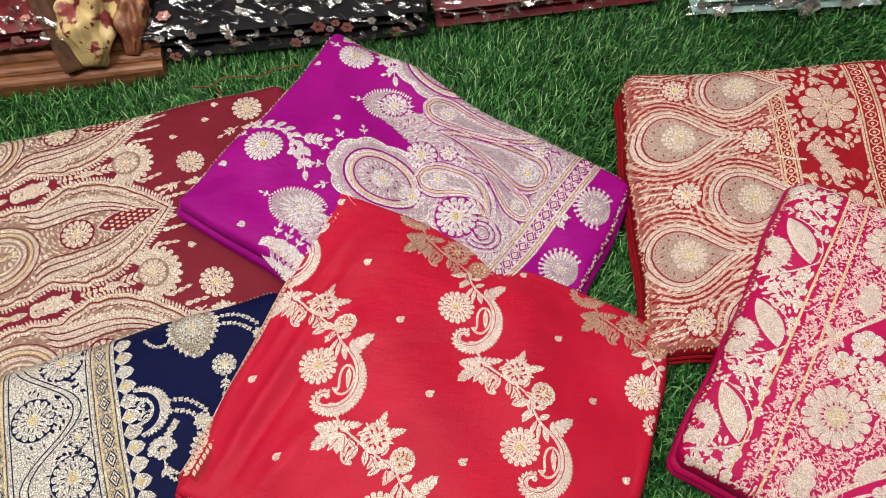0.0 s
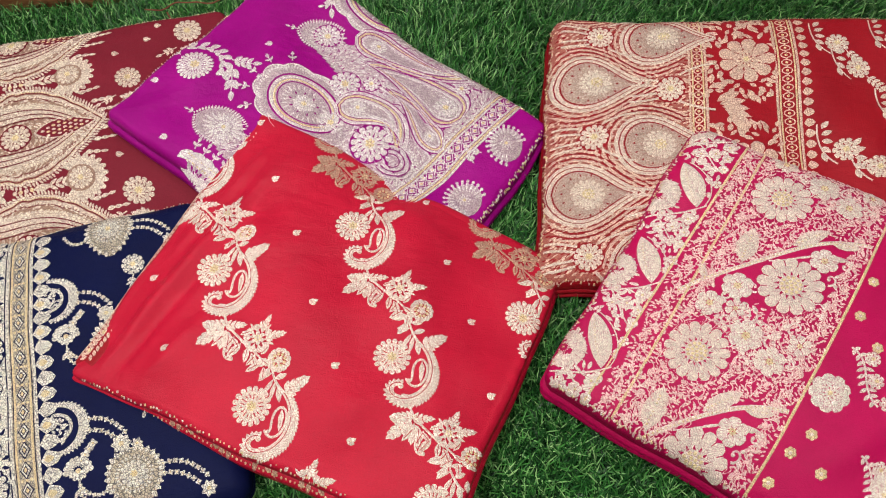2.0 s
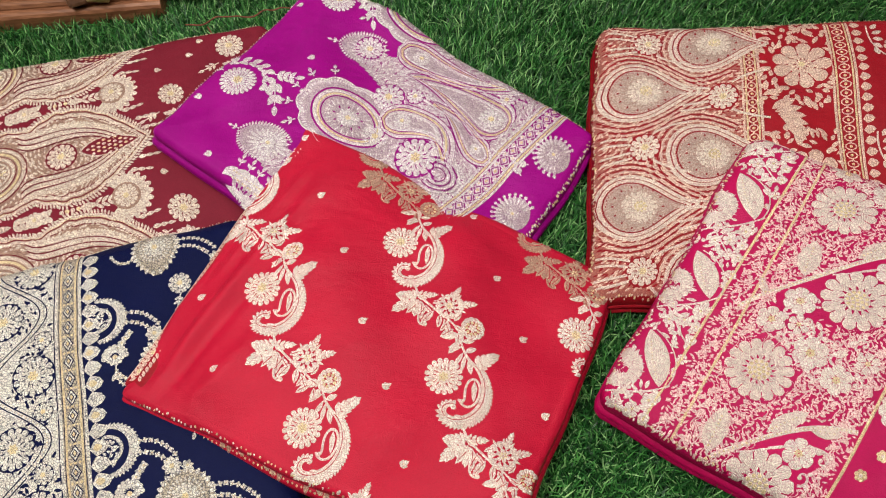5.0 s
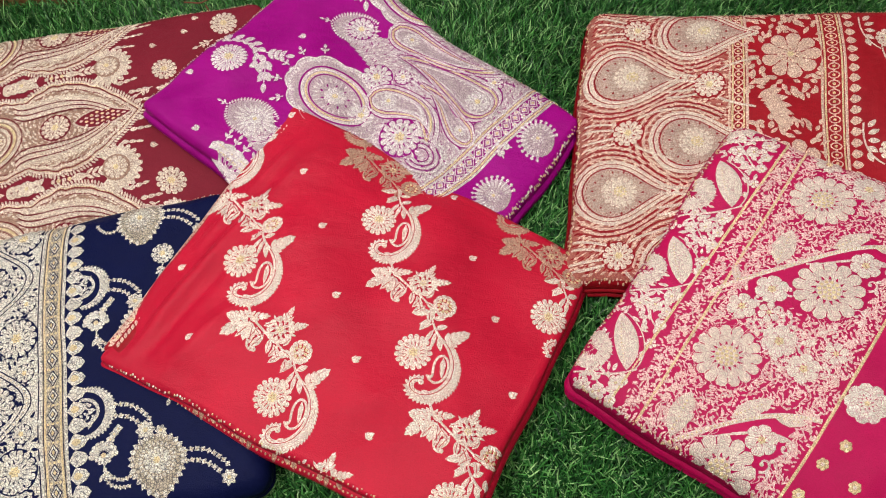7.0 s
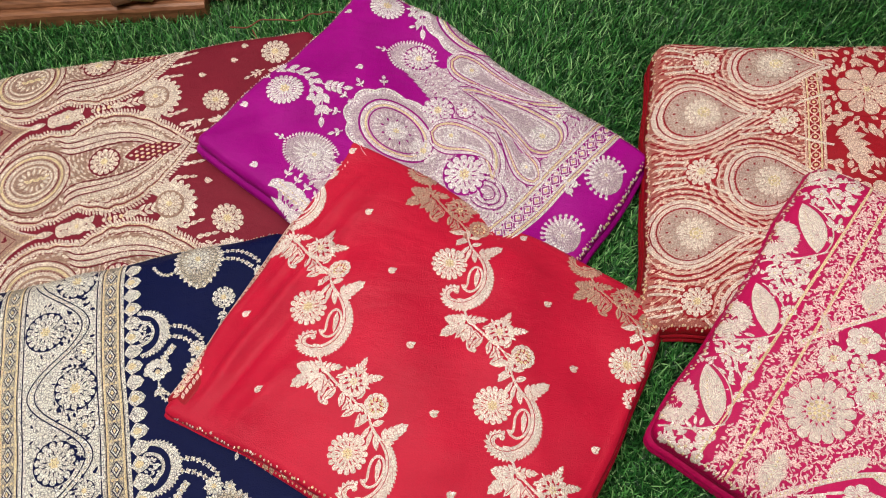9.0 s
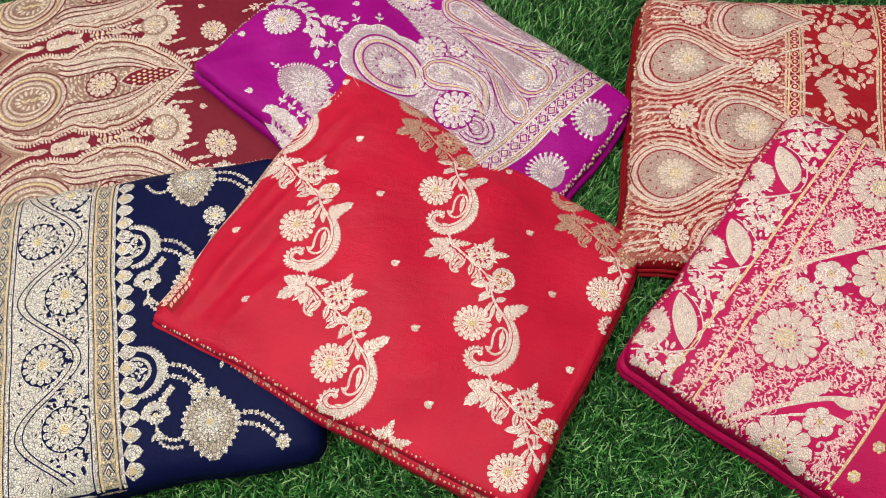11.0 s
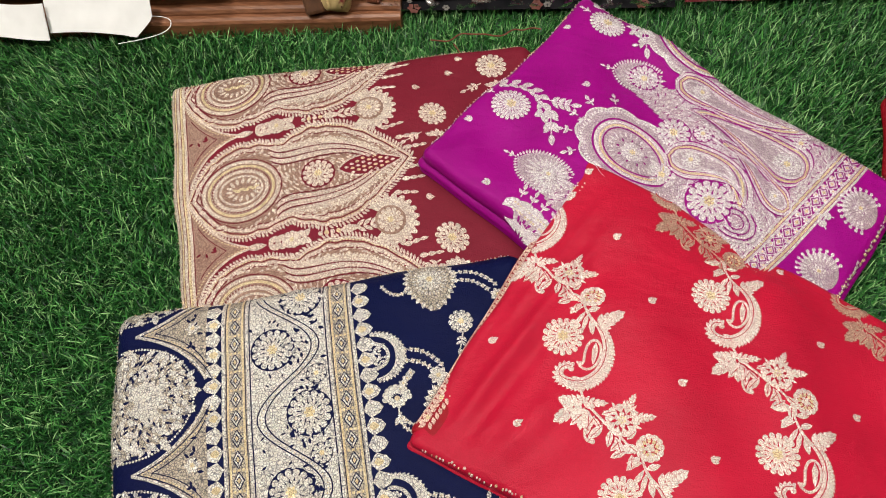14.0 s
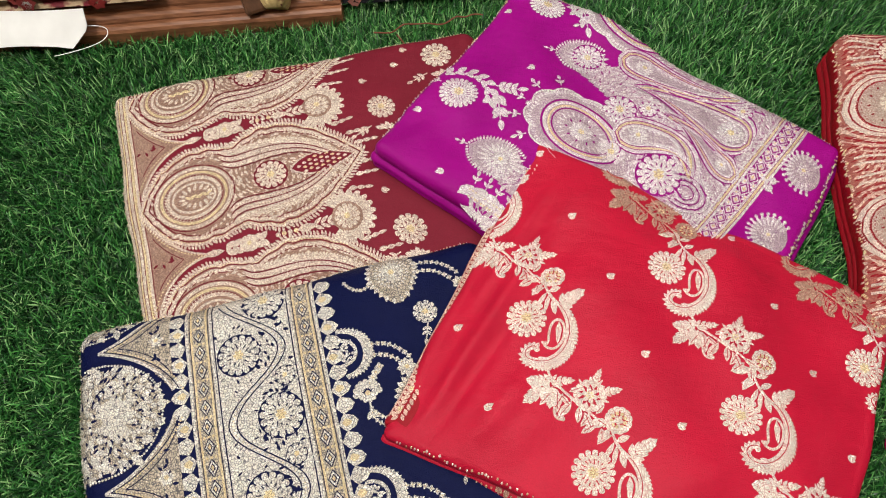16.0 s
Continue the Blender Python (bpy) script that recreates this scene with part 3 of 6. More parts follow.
# ---- red saree ----
def lobed(w, x, y, length, width, ang, h=1.2, veins=True):
    """A toothed leaf: slim curved blades in pairs along a rib, gaps of cloth between them."""
    c, s = math.cos(ang), math.sin(ang)
    for k in range(4):
        t = 0.05 + 0.2 * k
        for sg in (1, -1):
            w.leaf(x + c * t * length, y + s * t * length, length * (0.42 - 0.05 * k) * (0.6 + 0.4 * width / length), width * 0.24, ang + sg * (0.85 - 0.1 * k), h)
    w.leaf(x + c * length * 0.45, y + s * length * 0.45, length * 0.55, width * 0.3, ang, h + 0.15)
    if veins:
        w.rib([(x + c * length * t, y + s * length * t) for t in (0.0, 0.3, 0.6)], [1.8, 1.5, 1.0], h + 0.2)


def vine_unit(fold, base, mats, x, y):
    """One repeat of the trailing vine, from the middle of its round flower."""
    w = Work(fold, 2.0)
    w.flower(x, y, 20, 17)
    w.done("flower", base, mats)
    w = Work(fold, 2.0)
    P = lambda dx, dy: (x + dx, y + dy)
    # stem and leaves between the bud and the horn
    w.rib(bez(P(-6, -50), P(6, -34), P(12, -27), P(30, -22)), [1.4, 1.6, 1.8, 2.0, 2.2, 2.4, 2.6, 2.8, 3.0, 3.2, 3.4, 3.6, 3.8, 4.0], 1.2)
    for dx, dy, ln, wd, ang in ((-4, -47, 20, 13, 2.6), (0, -41, 18, 11, 1.9), (-6, -52, 14, 9, 0.9), (4, -36, 14, 9, 2.7), (16, -27, 16, 9, 1.0), (2, -42, 13, 8, -0.5), (8, -32, 20, 7, 1.75), (11, -30, 19, 7, 1.4), (9, -33, 13, 9, -0.75)):
        w.leaf(*P(dx, dy), ln, wd * 0.7, ang, 1.2)
    lobed(w, *P(25, -24), 30, 26, -0.98)
    # feathered horn with its hooked end
    horn = bez(P(26, -23), P(44, -16), P(62, 8), P(55, 46), P(8, 58), P(4, 27), P(22, 23), n=30)
    w.rib(horn, [4 + 6.0 * math.sin(math.pi * min(1, i / 27)) ** 0.7 for i in range(30)], 1.5)
    feathered(w, horn, 10.5, -1, 1.2, 3.0)
    w.rib(horn + np.array((-1.2, -0.8)), 0.8, 2.1, 2, 1.2)
    w.dome(*P(22, 25), 3.0, 1.7)
    # curled drop inside it: a cord, a row of beads, a slim core
    curl = bez(P(24, 16), P(42, 32), P(54, 0), P(40, -31), P(9, -24), P(21, 13), P(36, 9), P(26, 19), n=30)
    w.rib(curl, 2.6, 1.3)
    w.beads(curl, 2.8, 1.2, 1.9, 0)
    w.leaf(*P(31, -9), 22, 6.0, 1.25, 1.2, 0, 0.35)
    w.dome(*P(27, 16), 2.2, 1.8)
    for ang, ln in ((2.5, 12), (3.2, 12), (1.7, 9)):
        w.leaf(*P(38, 33), ln, 6, ang, 1.3)
    # spray of leaves under the horn
    w.rib(bez(P(38, 38), P(46, 52), P(66, 54), P(84, 62)), 2.6, 1.3)
    w.rib(bez(P(70, 57), P(90, 62), P(100, 66), P(108, 70)), 2.2, 1.3)
    lobed(w, *P(46, 52), 32, 26, 2.05)
    lobed(w, *P(50, 54), 22, 18, 1.3)
    lobed(w, *P(47, 49), 24, 18, 2.75)
    w.leaf(*P(37, 57), 12, 9, 3.0, 1.3)
    w.leaf(*P(47, 53), 18, 9, 1.55, 1.3)
    lobed(w, *P(46, 50), 24, 15, -0.45)
    for dx, dy, ln, wd, ang in ((55, 54, 25, 11, 1.2), (62, 56, 21, 9, 1.7), (60, 58, 15, 7, 0.5), (80, 61, 17, 9, 1.3), (92, 65, 15, 8, 1.9), (66, 52, 13, 7, -0.7), (98, 66, 14, 8, 0.2), (96, 62, 13, 7, -1.2), (72, 60, 22, 11, 1.9), (86, 64, 20, 10, 0.8), (100, 70, 18, 10, 2.2), (106, 72, 14, 9, 1.2), (52, 58, 20, 9, 1.9)):
        w.leaf(*P(dx, dy), ln * 0.92, wd * 0.72, ang, 1.3)
        w.rib([P(dx + k * ln * math.cos(ang), dy + k * ln * math.sin(ang)) for k in (0.15, 0.45, 0.75)], 0.7, 1.9, 2, 1.0)
    w.rib(bez(P(60, 60), P(56, 74), P(64, 84), P(71, 78)), 2.4, 1.3)
    w.dome(*P(70, 78), 2.6, 1.6)
    w.done("vine", base, mats, "trailing vine of zari leaves and a feathered horn")
    # poppy seen from its side, with a toothed leaf behind
    w = Work(fold, 2.0)
    lobed(w, *P(92, 43), 22, 15, -0.55, 1.0)
    lobed(w, *P(84, 38), 18, 12, -1.5, 1.0)
    for k in range(10):
        a = 0.3 + k * 0.628
        w.petal(x + 85 + 6 * math.cos(a), y + 48 + 6 * math.sin(a), 9.5, 6.6, a, 1.6)
        w.leaf(x + 85 + 10 * math.cos(a + 0.31), y + 48 + 10 * math.sin(a + 0.31), 9, 2.8, a + 0.31, 1.3)
    w.lift = 0.8
    for k in range(6):
        w.petal(x + 85, y + 48, 7.5, 4.6, k * 1.047, 1.7)
    for k in range(5):
        w.dome(x + 85 + 2.6 * math.cos(k * 1.257), y + 48 + 2.6 * math.sin(k * 1.257), 1.5, 2.4, 1)
    w.done("star_flower", base, mats)
    w = Work(fold, 2.0)
    w.bud(x + 117, y + 60, 12.5)
    w.done("bud", base, mats)


def butti(fold, base, mats, x, y, turn=0.7, size=1.0):
    w = Work(fold, 1.0)
    for k, ln, wd in ((-0.5, 8, 5), (0.0, 12, 6.5), (0.55, 9, 5)):
        w.leaf(x - 5 * size * math.cos(turn), y - 5 * size * math.sin(turn), ln * size, wd * size, turn + k, 1.2)
    w.dome(x, y, 1.3 * size, 1.9, 1)
    w.done("sprig_motif", base, mats)


def red_saree():
    creases = ((200, 20, 340, 60, 1.6, 14), (300, 110, 380, 240, -1.8, 16), (110, 150, 250, 30, 1.5, 15), (240, 320, 330, 170, 1.6, 13), (18, 330, 52, 60, 6.0, 7), (34, 330, 70, 110, -5.0, 7), (64, 335, 100, 215, 3.5, 8), (84, 335, 118, 240, -3.0, 7), (10, 200, 30, 20, 3, 6), (150, 320, 220, 150, 1.2, 16))
    fold, base = saree("saree", [(-0.148, 0.554, 0.10), (0.218, 0.421, 0.047), (0.126, 0.113, 0.085), (-0.263, 0.223, 0.10)], (0.024, 0.027, 0.062, 0.026), 0.022, 3, RED,
        "bright red silk folded saree with trailing cream zari vines", (-3.0, 3.5, -4.0, 2.0), creases=creases, sag=3.0, edge=9, drop=7, pad=11.0, ripple=1.7)
    mats = [Z_RED, BEAD, RED]
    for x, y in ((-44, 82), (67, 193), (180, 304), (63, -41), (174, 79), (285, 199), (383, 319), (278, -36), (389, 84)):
        # the two far-edge vines get the copy with the dim reflection painted in
        vine_unit(fold, base, [Z_DIM_GOLD_RED, BEAD, RED] if (x, y) in ((63, -41), (278, -36)) else mats, x, y)
    for x, y in ((63, 67), (126, 119), (185, 183), (238, 234), (287, 296), (9, 226), (71, 289), (288, 67), (341, 119), (392, 188), (-2, 4), (229, 0)):
        butti(fold, base, mats, x, y, -0.9, 0.85)
    rim_work(fold, 31, base, mats, (2,), 4.5)
    # second fold showing below the front edge, and the rolled border beside the far edge
    lower = Fold([(-0.255, 0.25, 0.084), (0.134, 0.14, 0.066), (0.121, 0.096, 0.058), (-0.2675, 0.207, 0.078)], (0.016, 0.03, 0.036, 0.014), 0.0, 41, edge=6, drop=5, sag=2, pad=0)
    lower.layer("border_fold", RED, base, 0.0, 0.95, 0.0, 60)
    w = Work(lower, 1)
    for k in range(40):
        x = 6 + k * 10
        if k % 5 < 3:
            w.leaf(x, lower.lv - 9, 10, 6, 0.6 + 0.5 * (k % 3), 1.2)
            w.leaf(x + 3, lower.lv - 14, 10, 6, -0.8 - 0.3 * (k % 3), 1.2)
            w.dome(x + 5, lower.lv - 11, 2.4, 1.6, 1)
        w.dome(x, lower.lv - 3, 1.3, 1.4, 1)
        w.dome(x + 5, lower.lv - 3.5, 1.1, 1.4, 1)
    w.done("zari_border", base, [Z_DIM_GOLD_RED, BEAD, RED], "dull gold zari sprays along the lower fold")
    roll = Fold([(-0.1635, 0.562, 0.088), (-0.136, 0.551, 0.094), (-0.252, 0.22, 0.094), (-0.2785, 0.229, 0.09)], (0.014,) * 4, 0.003, 43, edge=6, drop=6, sag=0, pad=0)
    roll.layer("rolled_edge", CRIMSON, base, 0.0, 0.95, 0.0, 60)
    w = Work(roll, 1)
    for k in range(58):
        y = 6 + k * 5.8
        w.leaf(3, y, 9, 4.6, 0.7, 1.1)
        w.leaf(12, y + 3, 8, 4.2, 2.3, 1.1)
        w.leaf(14, y, 8, 4.0, 0.9, 1.0)
        if k % 4 == 0:
            w.dome(9, y + 2, 3.2, 1.6, 1)
    w.rib([(2.5, 3 + 5 * i) for i in range(69)], 2.0, 1.0)
    w.done("zari_border", base, [Z_CRIMSON, BEAD, CRIMSON, D_CRIMSON], "rose-gold woven border along the rolled edge")


# ---- purple saree ----
def purple_saree():
    fold, base = saree("saree", [(-0.188, 0.827, 0.085), (0.189, 0.62, 0.047), (0.048, 0.333, 0.065), (-0.329, 0.54, 0.112)], (0.06, 0.025, 0.03, 0.034), 0.005, 5, PURPLE,
        "purple silk folded saree with silver and gold paisley pallu", (-4.0, 5.0, -5.0, 4.0), creases=((40, 10, 70, 300, 2.0, 14), (130, 20, 60, 260, -2.0, 16), (12, 320, 60, 200, 2.5, 12)), ripple=1.9, pad=10.0, edge=10)
    mats = [Z_PURPLE, BEAD, PURPLE, D_PURPLE]
    for x, y in ((31, 210), (43, 21)):
        w = Work(fold)
        w.flower(x, y, 24, 22)
        w.done("flower", base, mats)
        w = Work(fold)
        for k in range(7):
            a = -2.6 + k * 0.36
            w.leaf(x + 38 * math.cos(a), y + 38 * math.sin(a), 15, 9.5, a + 1.0, 1.3)
            w.leaf(x + 38 * math.cos(a), y + 38 * math.sin(a), 12, 7.5, a + 2.3, 1.3)
            w.dome(x + 35 * math.cos(a), y + 35 * math.sin(a), 3.4, 1.6, 0)
        sprig(w, x + 36, y - 30, 38, 0.9, 4, 13)
        sprig(w, x + 30, y - 36, 26, -0.5, 3, 12)
        sprig(w, x - 27, y - 2, 10, 3.2, 1, 7)
        w.done("leaf_spray", base, mats)
    for x, y in ((75, 313), (81, 124), (6, 60), (4, 256)):
        butti(fold, base, mats, x, y, 2.4, 0.9)

    def drop(x, y, ang, ln, wd, n=11):
        w = Work(fold)
        c, s = math.cos(ang), math.sin(ang)
        at = lambda t, o: (x + c * t * ln - s * o * wd / 2, y + s * t * ln + c * o * wd / 2)
        rim = [at(t, o) for t, o in ((0, 0), (0.12, 0.5), (0.3, 0.85), (0.55, 1), (0.8, 0.8), (1, 0.3), (1, -0.3), (0.8, -0.8), (0.55, -1), (0.3, -0.85), (0.12, -0.5))]
        w.shape(rim, 3)
        for sg in (1, -1):
            line = bez(at(0, 0), at(0.15, sg * 0.9), at(0.6, sg * 1.15), at(1.0, sg * 0.5), n=14)
            feathered(w, line, 7, sg * 1.3, 1.1, 3.6)
        hub = at(0.62, 0)
        for k in range(22):
            t = 6.283 * k / 22
            reach = wd * (0.36 + 0.16 * math.cos(t - ang - math.pi) ** 8)
            w.leaf(hub[0] + wd * 0.13 * math.cos(t), hub[1] + wd * 0.13 * math.sin(t), reach, 5.0, t, 1.6)
        w.lift = 0.7
        w.star(*hub, wd * 0.2, 7)
        sprig(w, *at(-0.02, 0), 10, ang + math.pi, 1, 6)
        w.done("paisley_drop", base, mats)

    drop(80, 262, -0.12, 66, 52)
    drop(90, 76, -0.45, 60, 46)
    # crown-like motif
    w = Work(fold)
    for k in range(5):
        a = -2.3 + 0.4 * k + 0.1
        w.petal(138 + 4 * (k - 2), 338, 36, 24, a, 1.2)
        w.leaf(138 + 4 * (k - 2), 332, 22, 5, a, 1.8, 3)
    for k in range(5):
        sprig(w, 116 + k * 14, 303, 10, -1.57 + (k - 2) * 0.12, 1, 8)
    w.beads([(115, 312), (172, 312)], 4, 1.8)
    w.beads([(118, 319), (170, 319)], 4, 1.8)
    w.done("crown_motif", base, mats)

    # pallu: silver ground, a scalloped medallion, great curled paisleys, flowers
    inner = lambda y: 365 - 0.107 * y
    outer_line = lambda y: 392 - 0.13 * y

    def ground(x, y):
        wave = 196 - 92 * abs(math.cos((y - 75) / 97 * math.pi)) ** 3
        return wave < x < inner(y) - 4

    w = Work(fold)
    flow = lambda x, y: math.sin(x / 34) * 1.1 + math.cos(y / 27) * 1.2 + 0.3
    w.area(ground, (100, -7, 366, 328))
    w.fill(ground, (100, -6, 364, 326), 10.0, 11.0, 1.7, flow, 7, 2, 0.8, 0.3)
    w.done("zari_ground", base, [G_PURPLE, BEAD, PURPLE, D_PURPLE], "dense silver zari ground")
    w = Work(fold)
    w.fill(ground, (110, -4, 362, 324), 5.2, 8.5, 3.2, lambda x, y: flow(x, y) + 0.8, 8, 0, 1.1, 0.6)
    for off in np.arange(-20, 190, 24.0):
        line = [(x, off + 15 * math.sin(x / 33 + off / 61) + 6 * math.sin(x / 15 + off / 30)) for x in range(215, 346, 5)]
        w.rib(line, 2.2, 1.1, 2, 0.4)
        w.rib([(x, y + 3.4) for x, y in line], 2.6, 1.2, 0, 0.4)
    w.done("scroll_ground", base, mats, "flowing silver and gold cords")

    for cx, cy in ((177, 170), (150, -24)):
        w = Work(fold)
        w.lift = 0.4
        scallop = lambda ra, rb, depth: [(cx + ra * math.cos(t) * (1 + depth * abs(math.sin(5 * t))), cy + rb * math.sin(t) * (1 + depth * abs(math.sin(5 * t)))) for t in np.linspace(0, 6.28, 60, endpoint=False)]
        w.shape(scallop(66, 46, 0.10), 3, 0.3, 0.9)
        edge = scallop(66, 46, 0.10)
        w.rib(edge + edge[:1], 2.4, 1.7)
        feathered(w, scallop(56, 39, 0.08), 9, -1.2, 1.6, 3.0)
        for ra, rb, sl, wd in ((50, 36, 2, 2.6), (46, 33, 0, 4.0), (41, 29, 1, 2.6), (37, 26, 2, 1.8)):
            w.rib(oval(cx, cy, ra, rb, 40) + [(cx + ra, cy)], wd, 2.0, sl, 0.9)
        w.beads(oval(cx, cy, 46, 33, 40), 4.0, 1.4, 2.6, 1)
        for q in range(24):
            t = 6.283 * q / 24
            w.leaf(cx + 20 * math.cos(t), cy + 14 * math.sin(t), 14, 4.2, t, 1.9)
        for q in range(9):
            t = 6.283 * q / 9
            w.leaf(cx + 15 * math.cos(t), cy + 11 * math.sin(t), 7, 3.0, t + 0.3, 2.6, 2)
        w.lift = 1.2
        w.star(cx, cy, 14, 9)
        for k in range(5):
            t = math.pi + (k - 2) * 0.42
            sprig(w, cx + 76 * math.cos(t), cy + 54 * math.sin(t), 10, t, 1, 8)
        w.done("medallion", base, mats)

    def comma(pts, r, flower=0.5):
        """A great curled paisley: cords and beads round a tapering body, a flower in its head."""
        line = bez(*pts, n=28)
        d = np.gradient(line, axis=0)
        d /= np.linalg.norm(d, axis=1, keepdims=True)
        n = np.c_[-d[:, 1], d[:, 0]]
        t = np.linspace(0, 1, 28)
        wide = np.where(t < 0.24, np.sqrt(np.clip(1 - ((t - 0.24) / 0.24) ** 2, 0, 1)), np.clip((1 - t) / 0.76, 0, 1) ** 0.75)
        hub = line[int(27 * 0.24)]

        def rim(k):
            body = line if k >= 1 else hub + (line - hub) * (0.35 + 0.65 * k)
            left, right = body + n * (wide * r * k)[:, None], body - n * (wide * r * k)[:, None]
            return [tuple(p) for p in left] + [tuple(p) for p in right[::-1]]
        w = Work(fold)
        w.lift = 0.7
        body = rim(1.1)
        m = len(body) // 2
        s = len(w.v)
        for (ax, ay), (bx, by) in zip(body[:m], body[:m - 1:-1]):
            w.v += [(ax, ay, 0.9), (0.5 * (ax + bx), 0.5 * (ay + by), 1.3), (bx, by, 0.9)]
        for i in range(m - 1):
            k = s + 3 * i
            w.faces += [(k, k + 3, k + 4, k + 1), (k + 1, k + 4, k + 5, k + 2)]
            w.slots += [3, 3]
        for k, sl, wd in ((1.13, 2, 1.7), (1.0, 0, 4.2), (0.88, 2, 0.9), (0.78, 1, 3.0), (0.68, 2, 0.8), (0.56, 0, 3.4)):
            w.rib(rim(k), wd, 1.9, sl, 0.9)
        feathered(w, rim(1.0), 5.5, -1.3, 1.9, 3.4)
        for i in range(9, 26):
            a = math.atan2(d[i][1], d[i][0])
            for o in (-0.86, -0.6, -0.3, 0.3, 0.6, 0.86):
                p = line[i] + n[i] * o * wide[i] * r
                w.leaf(p[0], p[1], 6.5, 2.8, a + math.pi - 0.7 * (1 if o > 0 else -1), 1.9)
        feathered(w, rim(0.56), 5.0, 1.2, 2.0, 3.4)
        w.lift = 1.6
        w.flower(hub[0], hub[1], r * flower, 12)
        w.done("paisley", base, mats)

    comma(((348, 62), (312, 60), (250, 38), (184, 68)), 33)
    comma(((206, 142), (246, 128), (292, 94), (320, 152)), 22)
    comma(((158, 36), (206, 26), (262, 36), (330, 0)), 23)
    comma(((352, 110), (318, 120), (290, 70), (238, 84)), 17, 0.45)
    for x, y, r, n in ((277, 163, 25, 14), (217, 168, 17, 10), (198, 112, 20, 12), (226, 92, 11, 8), (320, 20, 12, 8), (124, 58, 18, 12)):
        w = Work(fold)
        w.shape(oval(x, y, r * 1.08, r * 1.08, 20), 2, 0.8, 1.2)
        w.lift = 1.3
        w.flower(x, y, r, n)
        w.done("flower", base, mats)
    # shell of layered ribs beside the flower
    w = Work(fold)
    w.lift = 0.8
    for k, sl in ((28, 0), (24, 2), (21, 0), (17, 2), (14, 0), (10, 2)):
        w.rib(oval(312, 166, k, k * 0.85, 18, -2.4, 2.0), 2.8 if sl == 0 else 1.2, 1.8, sl, 0.8)
    feathered(w, oval(312, 166, 30, 25, 22, -2.4, 2.0), 7, -1.2, 1.5, 3.4)
    w.done("shell_motif", base, mats)
    # two beaded cords with lozenges between, slightly askew to the fold
    w = Work(fold)
    for at_line in (inner, outer_line):
        for o, sl in ((-3.4, 0), (0, 1), (3.4, 0)):
            w.rib([(at_line(b) + o, b) for b in range(-8, 330, 5)], 2.8, 1.1, sl)
    for i in range(20):
        y = -2 + 17 * i
        m = 0.5 * (inner(y) + outer_line(y))
        for d, sl in ((9.5, 0), (7.4, 2), (5.2, 0), (2.8, 1)):
            w.fan([(m - d * 0.8, y), (m, y - d), (m + d * 0.8, y), (m, y + d)], (m, y, 0.9 + (10 - d) * 0.12), sl, 0.4 + (10 - d) * 0.12)
        for sg in (-1, 1):
            w.star(m + sg * 5.5, y + 8.5, 4.2, 6)
    w.done("zari_border", base, mats, "woven border of cords and lozenges")
    for y in (55, 151, 238):
        w = Work(fold, 0)
        w.shape(oval(412, y, 20, 24, 18), 3, 0.3, 0.7)
        for k in range(17):
            a = 1.0 + k * 0.27
            w.leaf(412 + 9 * math.cos(a), y + 10 * math.sin(a), 17, 5, a, 1.3)
            w.dome(412 + 25 * math.cos(a), y + 27 * math.sin(a), 2.2, 1.5)
        w.flower(411, y, 9, 8)
        for k in (-1, 1):
            sprig(w, 394, y + 40 + 9 * k, 12, math.pi + k * 0.5, 2, 7)
        w.done("half_flower", base, mats)
    rim_work(fold, 51, base, mats, (0, 3), 3.0)
    rim_work(fold, 52, base, mats, (1,), 2.2, 1.4)


